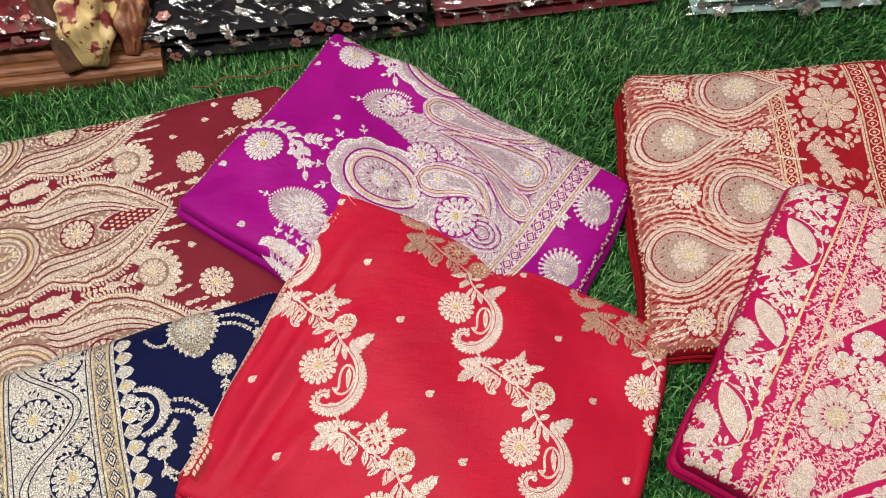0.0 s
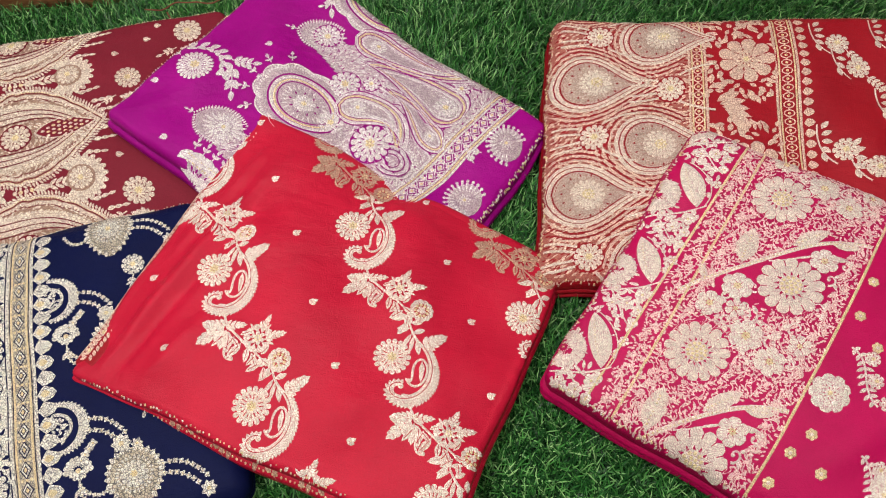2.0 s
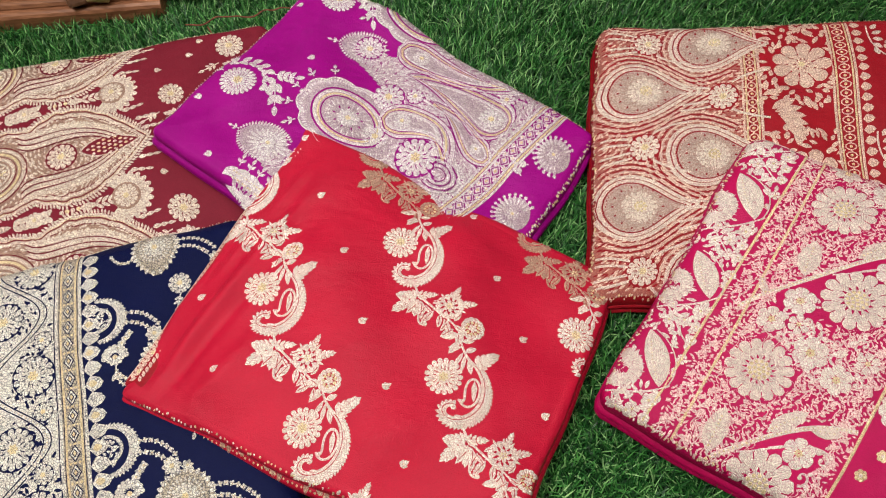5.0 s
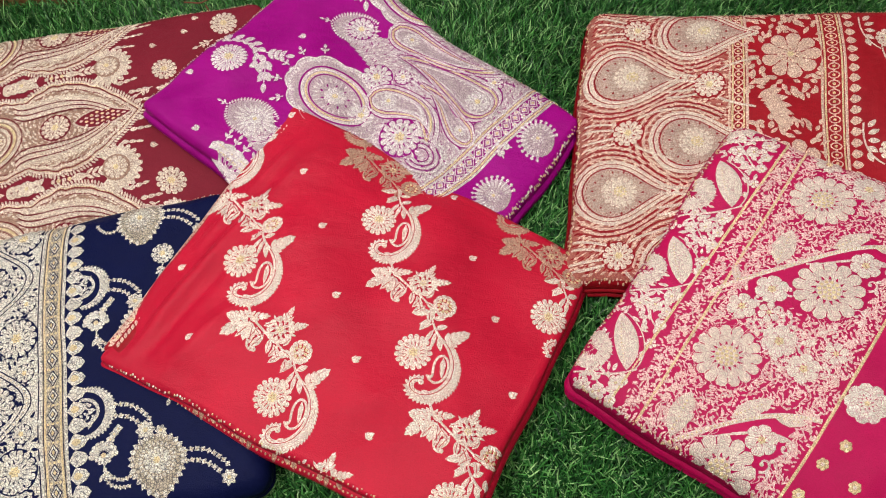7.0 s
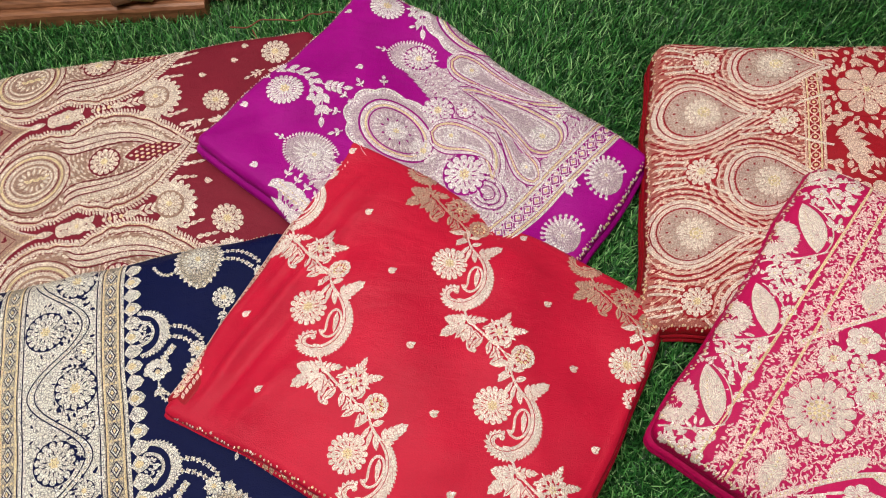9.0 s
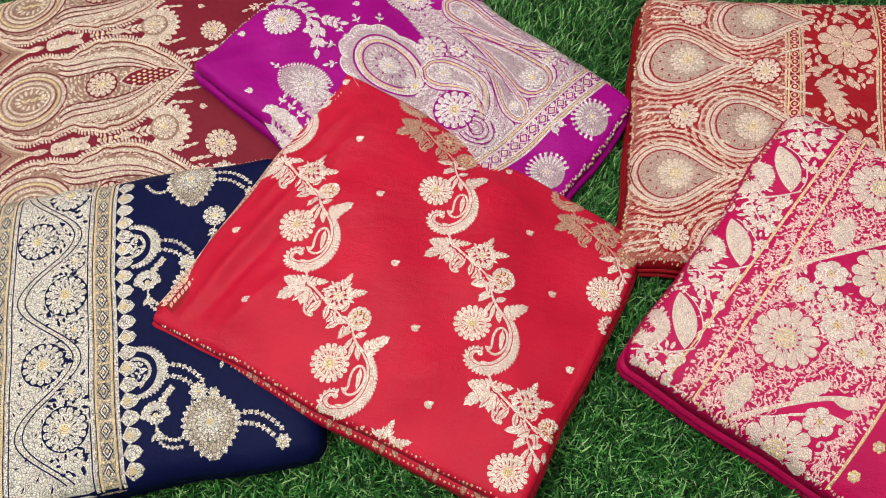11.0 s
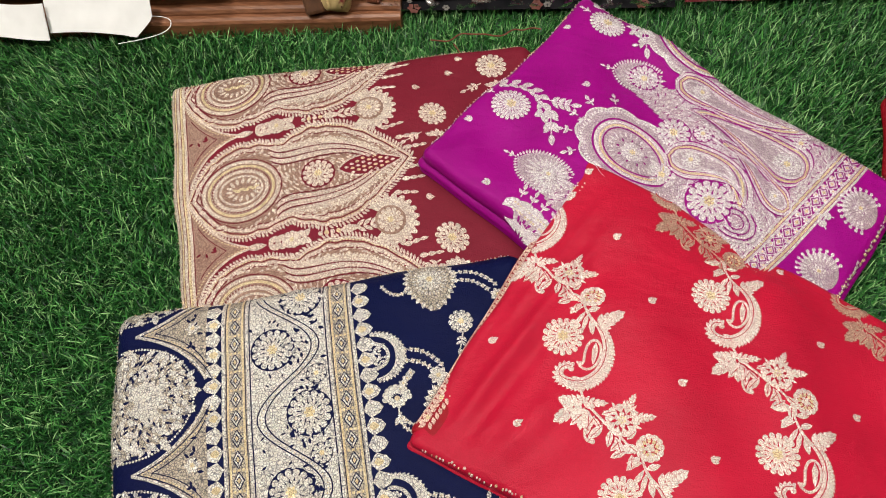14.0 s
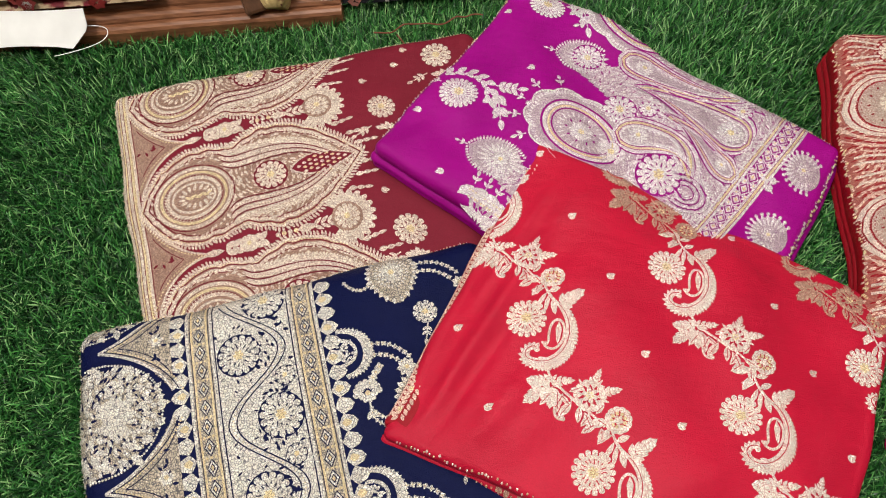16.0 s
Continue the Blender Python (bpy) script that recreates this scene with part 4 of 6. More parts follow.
# ---- maroon saree ----
def maroon_saree():
    fold, base = saree("saree", [(-0.695, 0.61, 0.07), (-0.26, 0.734, 0.085), (-0.12, 0.42, 0.05), (-0.555, 0.30, 0.052)], (0.052, 0.062, 0.03, 0.034), 0.012, 9, MAROON,
        "maroon silk folded saree with large tan zari mango motifs", (-3.0, 4.0, -4.0, 3.0), edge=16, drop=11)
    mats = [Z_MAROON, BEAD, MAROON, D_MAROON]

    def medallion(cy):
        def half(x):
            h = np.interp(x, (10, 20, 40, 70, 105, 130, 146, 172, 205, 235, 262, 286), (0, 24, 49, 63, 61, 53, 60, 69, 65, 49, 26, 0))
            return h * (1 + 0.045 * abs(math.sin(x / 7.2)))
        xs = np.concatenate([np.linspace(10, 40, 9), np.linspace(45, 270, 36), np.linspace(273, 286, 4)])

        def edge(k):
            up = [(148 + (x - 148) * (0.55 + 0.45 * k), cy + half(x) * k) for x in xs]
            return up + [(x, 2 * cy - y) for x, y in up[::-1]]
        w = Work(fold)
        w.shear = -0.11
        w.shape(edge(1.0), 3, 0.3, 0.8)
        for k, sl, wd, h in ((0.98, 0, 3.6, 1.7), (0.925, 2, 1.5, 1.4), (0.87, 0, 3.2, 1.8), (0.815, 2, 1.5, 1.4)):
            pts = edge(k)
            w.rib(pts + pts[:1], wd, h, sl, 0.6)
        feathered(w, edge(1.0), 7.5, 1.1, 1.9, 4.2)
        feathered(w, edge(0.90), 8.5, -1.1, 2.0, 4.2)
        w.beads(edge(0.95), 3.8, 1.3, 2.1, 1)
        swirl = lambda x, y: math.atan2(y - cy, x - (77 if x < 124 else 172)) + 1.2
        w.lift = 0.3
        w.fill(lambda x, y: 18 < x < 270 and abs(y - cy) < half(x) * 0.84 and math.hypot(x - 77, y - cy) > 47, (16, cy - 62, 272, cy + 62), 5.6, 8.4, 3.7, swirl, 93, 0, 1.4, 0.25)
        w.lift = 0.0
        # rings round the drop of leaves in the first lobe
        for ra, rb, sl, wd in ((50, 44, 2, 1.3), (46, 40, 0, 4.2), (40, 34.5, 1, 3.4), (36, 30.5, 2, 0.9), (32, 27, 0, 4.0), (26, 20, 0, 3.0)):
            ring = oval(77, cy, ra, rb, 40) + [(77 + ra, cy)]
            w.rib(ring, wd, 2.0, sl, 0.9)
        feathered(w, oval(77, cy, 44, 38, 40), 6, -1.1, 2.1, 3.8)
        feathered(w, oval(77, cy, 33, 28, 40), 6, -1.1, 2.1, 3.8)
        w.shape(oval(80, cy, 24, 17, 20), 3, 1.1, 1.3)
        w.lift = 1.0
        for k in range(15):
            a = k * 0.419
            w.leaf(80 + 13 * math.cos(a), cy + 8 * math.sin(a), 10, 4.6, a + 0.4, 1.4)
        for k in range(6):
            w.leaf(66 + 5 * k, cy - 3 + (k % 2) * 6, 11, 4.5, 0.6 - (k % 2) * 1.2, 1.6, 1)
        # feathered plumes curling over and under the flower
        w.lift = 0.6
        for sg in (1, -1):
            for q, (r0, r1) in enumerate(((54, 46), (45, 38), (36, 30))):
                plume = bez((118, cy + sg * (r1 + 4)), (140, cy + sg * (r0 - 26)), (176, cy + sg * (r0 + 8)), (222, cy + sg * r1 * 0.8), (252 - 8 * q, cy + sg * 10), n=20)
                w.rib(plume, 3.0, 1.9, 0, 0.8)
                w.rib(plume + np.array((0, -sg * 3.4)), 1.5, 2.1, 2, 1.2)
                feathered(w, plume, 9.0, sg * 1.1, 2.2, 3.8)
        w.shape(oval(172, cy, 21, 21, 16), 2, 0.9, 1.2)
        w.lift = 1.6
        w.flower(172, cy, 19, 13)
        # scaled cone at the tip
        w.lift = 1.2
        cone = [tuple(p) for p in bez((196, cy), (214, cy - 22), (246, cy - 16), (274, cy), n=10)] + [tuple(p) for p in bez((274, cy), (246, cy + 16), (214, cy + 22), (196, cy), n=10)[1:-1]]
        w.shape(cone, 2, 0.2, 0.5)
        w.rib(cone + cone[:1], 2.4, 1.5)
        for i in range(9):
            for j in range(-2, 3):
                if abs(j) * 6.0 < 15 * math.sin(math.pi * (0.12 + 0.8 * i / 8)) - 1:
                    w.leaf(203 + 7 * i, cy + 6.0 * j + (i % 2) * 2.4, 7, 4.8, 0.0, 1.5, (i + j) % 2)
        w.done("mango_medallion", base, mats, "large tan zari mango medallion")
        for k, (dx, dy, ang) in enumerate(((262, 46, 0.15), (274, 30, 0.0), (284, 14, 0.0), (284, -14, 0.0), (276, -30, 0.0), (262, -46, -0.15))):
            w = Work(fold)
            w.shear = -0.11
            for j in range(3):
                w.leaf(dx - 6 + 9 * j, cy + dy + ang * 9 * j, 11, 6.5 - j, ang, 1.3)
            w.done("leaf_dash", base, mats)

    for cy in (17, 174, 331):
        medallion(cy)
    for cy in (95, 253):
        w = Work(fold)
        w.shear = -0.11
        for k in range(15):
            a = -2.2 + k * 0.315
            w.petal(246 + 12 * math.cos(a), cy + 12 * math.sin(a), 20, 9.5, a, 1.4)
            w.dome(246 + 31 * math.cos(a), cy + 31 * math.sin(a), 3.0, 1.8, 0)
        w.shape(oval(246, cy, 18, 18, 16), 3, 0.8, 1.2)
        w.lift = 1.0
        w.flower(246, cy, 15, 12)
        w.lift = 0.0
        for k in range(4):
            w.leaf(206 + 8 * k, cy, 13, 5, 0.6, 1.2)
            w.leaf(206 + 8 * k, cy, 13, 5, -0.6, 1.2)
        w.leaf(186, cy, 24, 10, 0.0, 1.3)
        w.done("fan_motif", base, mats)
        w = Work(fold)
        w.shear = -0.11
        for k in range(6):
            w.leaf(102 + 8 * k, cy, 14, 8, 0.7, 1.3)
            w.leaf(102 + 8 * k, cy, 14, 8, -0.7, 1.3)
        w.lift = 0.8
        w.flower(130, cy, 11, 9)
        w.lift = 0.0
        for k in range(4):
            w.dome(164 + 7 * k, cy, 3.0, 1.6, k % 2)
        w.leaf(76, cy, 24, 9, 0.0, 1.2)
        w.done("spindle_motif", base, mats)
    # spandrels beside the edge, between the medallions
    for cy in (95, 253):
        w = Work(fold)
        line = lambda sg: bez((15, cy + sg * 66), (30, cy + sg * 22), (56, cy + sg * 5), (84, cy), n=12)
        w.area(lambda x, y: x > 13 and x < 84 and abs(y - cy) < 66 * (1 - (x - 13) / 71) ** 2.1, (13, cy - 66, 85, cy + 66), 2.2, 3, 0.5)
        for sg in (1, -1):
            w.rib(line(sg), 3.0, 1.4)
            w.beads(line(sg) + np.array((-6, 0)), 4, 1.3, 1.7, 1)
            w.rib(bez((20, cy + sg * 34), (30, cy + sg * 14), (52, cy), n=8), 1.0, 1.2, 2, 0.6)
        for k in range(5):
            w.leaf(22 + 5 * k, cy, 9, 4, 2.6 - k * 1.3, 1.4, 2)
        w.done("spandrel", base, mats)
    w = Work(fold, 0)
    for a, sl, wd in ((-6, 0, 5), (-1.5, 1, 2.6), (2.5, 0, 4), (6.5, 1, 2.4), (10.5, 0, 4), (13.5, 2, 1.0)):
        w.rib([(a, 3 + 5 * i) for i in range(-2, 71)], wd, 1.1, sl)
    w.beads([(8.5, 3), (8.5, 340)], 4, 1.4)
    w.done("zari_border", base, mats, "tan zari edging cords")
    for x, y, r in ((311, 261, 19), (321, 93, 17), (407, 24, 19), (407, 180, 18)):
        w = Work(fold)
        w.flower(x, y, r, 13)
        w.done("flower", base, mats)
        w = Work(fold)
        for k in range(5):
            w.leaf(x - 14 + 7 * k, y + 22 + 3 * abs(k - 2), 11, 6, 0.4 + 0.5 * k, 1.2)
        sprig(w, x - 18, y + 26, 22, 2.7, 2, 8)
        w.done("leaf_spray", base, mats)
    for x, y in ((308, 48), (296, 209), (368, 8), (360, 140), (352, 30)):
        butti(fold, base, mats, x, y, 0.2, 0.85)
    rim_work(fold, 91, base, mats, (0, 3), 3.0)


# ---- navy saree ----
def navy_saree():
    fold, base = saree("saree", [(-0.615, 0.283, 0.08), (-0.215, 0.44, 0.08), (-0.079, 0.129, 0.06), (-0.492, -0.036, 0.06)], (0.03, 0.034, 0.038, 0.04), 0.012, 12, NAVY,
        "navy blue silk folded saree with wide gold zari border", (-3.0, 0.0, -4.0), edge=19, drop=15)
    mats = [Z_NAVY, BEAD, NAVY, D_NAVY]
    for cy in (-48, 97, 242):
        w = Work(fold)
        rim = [p for p in oval(2, cy, 84, 58, 40) if p[0] > 1.5]
        inside = lambda x, y: x > -7 and ((x - 2) / 81) ** 2 + ((y - cy) / 55) ** 2 < 1
        w.area(inside, (-7, cy - 60, 90, cy + 60), 2.4, 3, 0.35)
        w.fill(inside, (-5, cy - 60, 90, cy + 60), 6.6, 10.0, 3.4, lambda x, y: math.atan2(y - cy, x - 20) + 1.2 * math.sin(x / 8 + y / 11), 25 + cy, 2, 0.9, 0.8)
        w.lift = 0.5
        w.fill(inside, (-5, cy - 60, 90, cy + 60), 7.4, 8.6, 5.0, lambda x, y: math.atan2(y - cy, x - 20) + 1.2 * math.sin(x / 9 + y / 13), 20 + cy, 0, 1.0, 0.7)
        w.fill(inside, (4, max(2, cy - 58), 90, cy + 58), 15, 13, 7.0, lambda x, y: math.atan2(y - cy, x - 5), 30 + cy, 0, 1.5, 0.5)
        w.beads(bez((2, cy - 58), (110, cy - 66), (110, cy + 66), (2, cy + 58), n=40), 3.4, 1.4, 1.3, 0)
        w.leaf(4, cy, 52, 32, 0, 1.6, 0, 0.55)
        for k in range(9):
            a = -1.2 + 0.3 * k
            w.leaf(24 + 8 * math.cos(a), cy + 8 * math.sin(a), 20, 7, a, 2.0)
        w.done("half_medallion", base, mats, "half-round gold filigree medallion")
    for cy in (24, 169, 314):
        w = Work(fold)
        line = lambda sg: bez((95, cy + sg * 60), (82, cy + sg * 30), (52, cy + sg * 10), (18, cy), n=14)
        w.area(lambda x, y: 18 < x < 95 and abs(y - cy) < 60 * ((x - 18) / 77) ** 1.9, (18, cy - 60, 96, cy + 60), 2.2, 3, 0.5)
        for sg in (1, -1):
            w.rib(line(sg), 3.2, 1.3)
            w.rib(line(sg) + np.array((6.0, 0)), 1.1, 1.2, 2, 0.5)
            w.beads(line(sg) + np.array((9.5, 0)), 3.4, 1.3, 1.6, 1)
            w.rib(line(sg) * 0.72 + np.array((94 * 0.28, cy * 0.28)), 1.0, 1.2, 2, 0.5)
        for k in range(9):
            w.leaf(78 + 3 * (k % 3), cy - 26 + 6.5 * k, 9, 4, k * 1.3, 1.3, 2)
        w.star(80, cy, 9, 6)
        w.done("spandrel", base, mats)
    for a, turn, nm in ((110, math.pi, 0), (254, 0.0, 1)):
        for i in range(20):
            y = 8 + 17.2 * i
            w = Work(fold)
            w.leaf(a - 1.5 * math.cos(turn), y, 20, 17.5, turn, 1.0, 0, 0.36)
            w.leaf(a + 1 * math.cos(turn), y, 13, 10.5, turn, 1.3, 2, 0.38)
            w.lift = 0.6
            w.leaf(a + 2 * math.cos(turn), y, 10, 8, turn, 1.4, 1 if i % 2 else 0, 0.4)
            w.done("scallop_leaf", base, mats)
    for a in (112, 224):
        w = Work(fold)
        for o, sl, wd in ((1, 0, 3.4), (4.2, 2, 0.8), (6, 1, 2.4), (22, 1, 2.4), (24, 2, 0.8), (27, 0, 3.4)):
            w.rib([(a + o, 2 + 5 * i) for i in range(-2, 71)], wd, 1.0, sl)
        w.strip(a + 1, a + 27, -8, fold.lv + 8, 3, 0.35)
        for i in range(17):
            y = 12 + 20 * i
            for d, sl in ((9.5, 2), (7.6, 0), (4.6, 2), (3.0, 1)):
                w.fan([(a + 14 - d * 0.62, y), (a + 14, y - d), (a + 14 + d * 0.62, y), (a + 14, y + d)], (a + 14, y, 0.8 + (10 - d) * 0.12), sl, 0.4 + (10 - d) * 0.12)
            for dx, dy in ((9.5, 10), (18.5, 10), (14, 10)):
                w.dome(a + dx, y + dy, 1.7, 1.3, 1)
        w.done("lozenge_band", base, mats, "gold woven band of lozenges")
    # wide floral band
    w = Work(fold)
    w.strip(142, 222, -8, fold.lv + 8, 0, 0.4)
    vine = [(181 + 30 * math.sin((y - 30) / 72.5 * math.pi), y) for y in range(2, 340, 5)]
    w.rib(vine, 5.0, 1.2, 0)
    w.rib([(x + 4, y) for x, y in vine], 1.3, 1.2, 2, 0.5)
    w.rib([(x - 4, y) for x, y in vine], 1.3, 1.2, 2, 0.5)
    w.beads(vine, 5, 1.4, 1.8, 1)
    away = lambda x, y: 144 < x < 218 and abs(x - (181 + 30 * math.sin((y - 30) / 72.5 * math.pi))) > 7
    w.fill(lambda x, y: away(x, y) and x > 181, (143, 4, 219, 338), 7, 9, 4.2, lambda x, y: math.sin(y / 14) * 2 + x / 11, 41, 2, 0.95, 0.5)
    w.fill(lambda x, y: away(x, y) and x > 178, (143, 4, 219, 338), 8, 10, 4.6, lambda x, y: math.cos(y / 14) * 2 + x / 9, 42, 0, 1.4, 0.5)
    w.fill(lambda x, y: away(x, y) and x < 178, (143, 4, 219, 338), 14, 7, 2.6, lambda x, y: math.sin(y / 10) * 2, 43, 2, 0.95, 0.5)
    w.done("floral_ground", base, mats, "cream zari ground with dark leaf outlines")
    for x, y in ((166, 66), (200, 139), (176, 212), (198, 283), (198, 8), (210, 100), (208, 180), (206, 246)):
        r = 22 if x < 201 else 10
        w = Work(fold)
        w.shape(oval(x, y, r * 1.07, r * 1.07, 18), 2, 0.7, 0.9)
        w.lift = 0.8
        w.flower(x, y, r, 15 if r > 15 else 8)
        w.done("flower", base, mats)

    # right part: crescents, hearts, chains
    def chain(pts, gap=6.0, size=5.4):
        w = Work(fold)
        pts = np.array(pts)
        seg = np.r_[0, np.cumsum(np.linalg.norm(np.diff(pts, axis=0), axis=1))]
        for d in np.arange(0, seg[-1], gap):
            x, y = (np.interp(d, seg, pts[:, k]) for k in (0, 1))
            for j in range(4):
                w.leaf(x, y, size * 0.62, size * 0.5, j * 1.571 + d, 1.3)
            w.dome(x, y, size * 0.2, 1.8, 1, 5)
        w.done("chain", base, mats, "chain of small silver blossoms")

    for cy in (92, 237):
        w = Work(fold)
        arc = bez((268, cy - 24), (306, cy - 26), (306, cy + 26), (270, cy + 26), n=18)
        w.rib(arc, [3 + 7 * math.sin(math.pi * i / 17) for i in range(18)], 1.3)
        feathered(w, arc, 7, -1.2, 1.2, 3.6)
        inner = bez((268, cy - 14), (290, cy - 14), (290, cy + 14), (268, cy + 14), n=12)
        w.rib(inner, 3.6, 1.2)
        w.fill(lambda x, y: 264 < x < 284 and abs(y - cy) < 13, (264, cy - 14, 286, cy + 14), 5, 6, 3, lambda x, y: x / 6, int(cy), 0, 1.1)
        w.done("crescent", base, mats)
        chain(bez((302, cy - 2), (322, cy - 2), (336, cy + 20), n=10))
        chain(bez((302, cy + 10), (318, cy + 12), (328, cy + 26), n=10))
        w = Work(fold)
        w.star(331, cy + 31, 10, 8)
        w.star(346, cy + 34, 6, 6)
        w.done("star_flower", base, mats)
        chain(bez((304, cy + 24), (296, cy + 32), (290, cy + 40), n=6), 6.5, 8)
        w = Work(fold)
        x0, y0 = 287, cy + 48
        for k in range(9):
            a = math.pi + 0.39 * k
            w.petal(x0 + 4 * math.cos(a), y0 + 4 * math.sin(a), 11, 6, a, 1.3)
        for k in range(5):
            w.petal(x0, y0, 10, 5, 0.3 + 0.6 * k, 1.4)
        w.dome(x0, y0, 3, 2.0, 1)
        w.leaf(x0, y0 + 18, 10, 5, 2.2)
        w.leaf(x0, y0 + 18, 10, 5, 0.9)
        w.rib([(x0, y0 + 8), (x0, y0 + 22)], 1.6)
        w.done("flower", base, mats)
        chain(bez((287, cy + 68), (290, cy + 86), (312, cy + 84), n=8), 4.4, 4.4)
    for cy in (18, 161, 305):
        w = Work(fold)
        rim = [(340 + 27 * math.cos(t), cy - 4 + 27 * math.sin(t) + (11 * max(0, math.sin(t)) ** 6)) for t in np.linspace(0, 6.28, 30, endpoint=False)]
        w.shape(rim, 3, 0.3, 0.7)
        for k in range(26):
            t = 6.283 * k / 26
            stretch = 1 + 0.4 * max(0, math.sin(t)) ** 6
            for r0, ln in ((21 * stretch, 9), (13, 8)):
                w.leaf(340 + r0 * math.cos(t), cy - 4 + r0 * math.sin(t), ln, 5.4 if r0 > 14 else 4, t, 1.5)
        w.lift = 1.0
        w.flower(340, cy - 4, 14, 12)
        w.done("heart_motif", base, mats)
        chain(bez((368, cy - 8), (392, cy - 12), (410, cy + 16), n=10))
        chain(bez((368, cy + 2), (388, cy + 2), (402, cy + 22), n=10))
        chain(bez((312, cy + 6), (304, cy + 12), (292, cy + 6), (286, cy - 8), n=10), 4.4, 4.4)
        w = Work(fold)
        w.star(408, cy + 26, 8, 7)
        w.flower(364, cy + 50, 13, 10)
        sprig(w, 364, cy + 62, 18, 1.9, 2, 7)
        w.done("flower", base, mats)
    rim_work(fold, 121, base, mats, (0, 3), 3.4)


# ---- crimson brocade saree ----
def brocade_saree():
    fold, base = saree("saree", [(0.198, 0.767, 0.08), (0.65, 0.81, 0.095), (0.655, 0.445, 0.08), (0.208, 0.403, 0.06)], (0.06, 0.073, 0.06, 0.04), 0.008, 15, CRIMSON,
        "crimson folded saree covered in rose-gold brocade", (-4.0, 2.0, -5.0, 3.0, -3.0), edge=20, drop=15)
    mats = [Z_CRIMSON, BEAD, CRIMSON, D_CRIMSON]
    drops = [(48, 105), (42, 264), (45, -54), (132, 35), (126, 197), (124, 355)]

    def drop_rim(x, y, k):
        return [tuple(p) for p in bez((x + 62 * k, y), (x + 18 * k, y + 14 * k), (x + 16 * k, y + 58 * k), (x - 44 * k, y + 46 * k), (x - 46 * k, y), n=14)] + \
               [tuple(p) for p in bez((x - 46 * k, y), (x - 44 * k, y - 46 * k), (x + 16 * k, y - 58 * k), (x + 18 * k, y - 14 * k), (x + 62 * k, y), n=14)[1:-1]]

    # ground: wavy leaf rows between the drops
    w = Work(fold)
    wavy = lambda x, y: 0.9 * math.cos((y - 104) / 80 * math.pi) * math.sin(x / 84 * math.pi + 0.4)
    w.area(lambda x, y: True, (-7, -7, 168, 372))
    w.done("zari_ground", base, [G_CRIMSON, BEAD, CRIMSON, D_CRIMSON], "fine rose-gold brocade ground")
    w = Work(fold)
    w.fill(lambda x, y: -6 < x < 163, (-6, -6, 164, 370), 6.4, 8.0, 3.6, wavy, 61, 0, 1.2, 0.35)
    w.fill(lambda x, y: -6 < x < 163, (-6, -6, 164, 370), 6.6, 9.0, 2.6, wavy, 62, 2, 1.0, 0.3)
    w.done("zari_leaf_ground", base, mats, "rose-gold brocade leaves")
    for x, y in drops:
        w = Work(fold)
        for k, sl, wd in ((1.62, 0, 2.6), (1.53, 2, 1.6), (1.45, 0, 2.6), (1.36, 2, 1.6), (1.27, 0, 3.0)):
            q = [p for p in drop_rim(x, y, k) if p[0] < 162]
            w.rib(q, wd, 1.3 + (1.7 - k) * 0.6, sl, 0.6 + (1.7 - k) * 0.6)
        w.done("ogee_line", base, mats)
        w = Work(fold)
        w.shape(drop_rim(x, y, 1.1), 2, 0.9, 1.2)
        for k, sl, wd in ((1.1, 0, 4.6), (1.03, 2, 1.0), (0.96, 0, 4.6), (0.88, 2, 1.0)):
            r = drop_rim(x, y, k)
            w.rib(r + r[:1], wd, 1.9, sl, 1.1)
            if wd > 3:
                feathered(w, r, 5, 1.2, 2.1, 3.6)
        w.shape(drop_rim(x, y, 0.86), 3, 1.2, 1.6)
        for kk in (0.8, 0.64):
            w.beads(drop_rim(x, y, kk), 4.6, 1.3, 2.6, 0)
        r = drop_rim(x, y, 0.8)
        w.rib(r + r[:1], 1.1, 1.5, 2, 1.0)
        for k in range(14):
            a = 6.283 * k / 14
            w.leaf(x + 26 * math.cos(a), y + 25 * math.sin(a), 6, 3.2, a, 4.2, 2)
        w.done("drop_medallion", base, [Z_CREAM_CRIMSON, BEAD, CRIMSON, D_CRIMSON])
        w = Work(fold)
        w.lift = 2.4
        w.flower(x + 2, y, 21, 16)
        w.lift = 3.4
        w.flower(x + 3, y, 12, 10)
        for k in range(9):
            a = 6.283 * k / 9
            w.dome(x + 3 + 6 * math.cos(a), y + 6 * math.sin(a), 2.6, 2.2, 1)
        w.done("beaded_flower", base, [Z_CREAM_CRIMSON, BEAD, CRIMSON, D_CRIMSON])
    for x, y in ((55, 28), (50, 186), (48, 345), (142, 116), (138, 275)):
        w = Work(fold)
        w.shape(oval(x, y, 19, 19, 16), 2, 0.8, 1.1)
        w.lift = 1.0
        w.flower(x, y, 17, 12)
        for k in (-1, 1):
            w.rib(bez((x - 50, y + 18 * k), (x - 30, y + 16 * k), (x - 14, y + 12 * k), n=8), 3, 1.4)
            w.rib(bez((x - 50, y + 9 * k), (x - 34, y + 8 * k), (x - 16, y + 5 * k), n=8), 3, 1.4)
            w.rib(bez((x + 10, y + 18 * k), (x + 26, y + 30 * k), (x + 52, y + 36 * k), n=8), 3, 1.4)
        w.done("beaded_flower", base, [Z_CREAM_CRIMSON, BEAD, CRIMSON, D_CRIMSON])
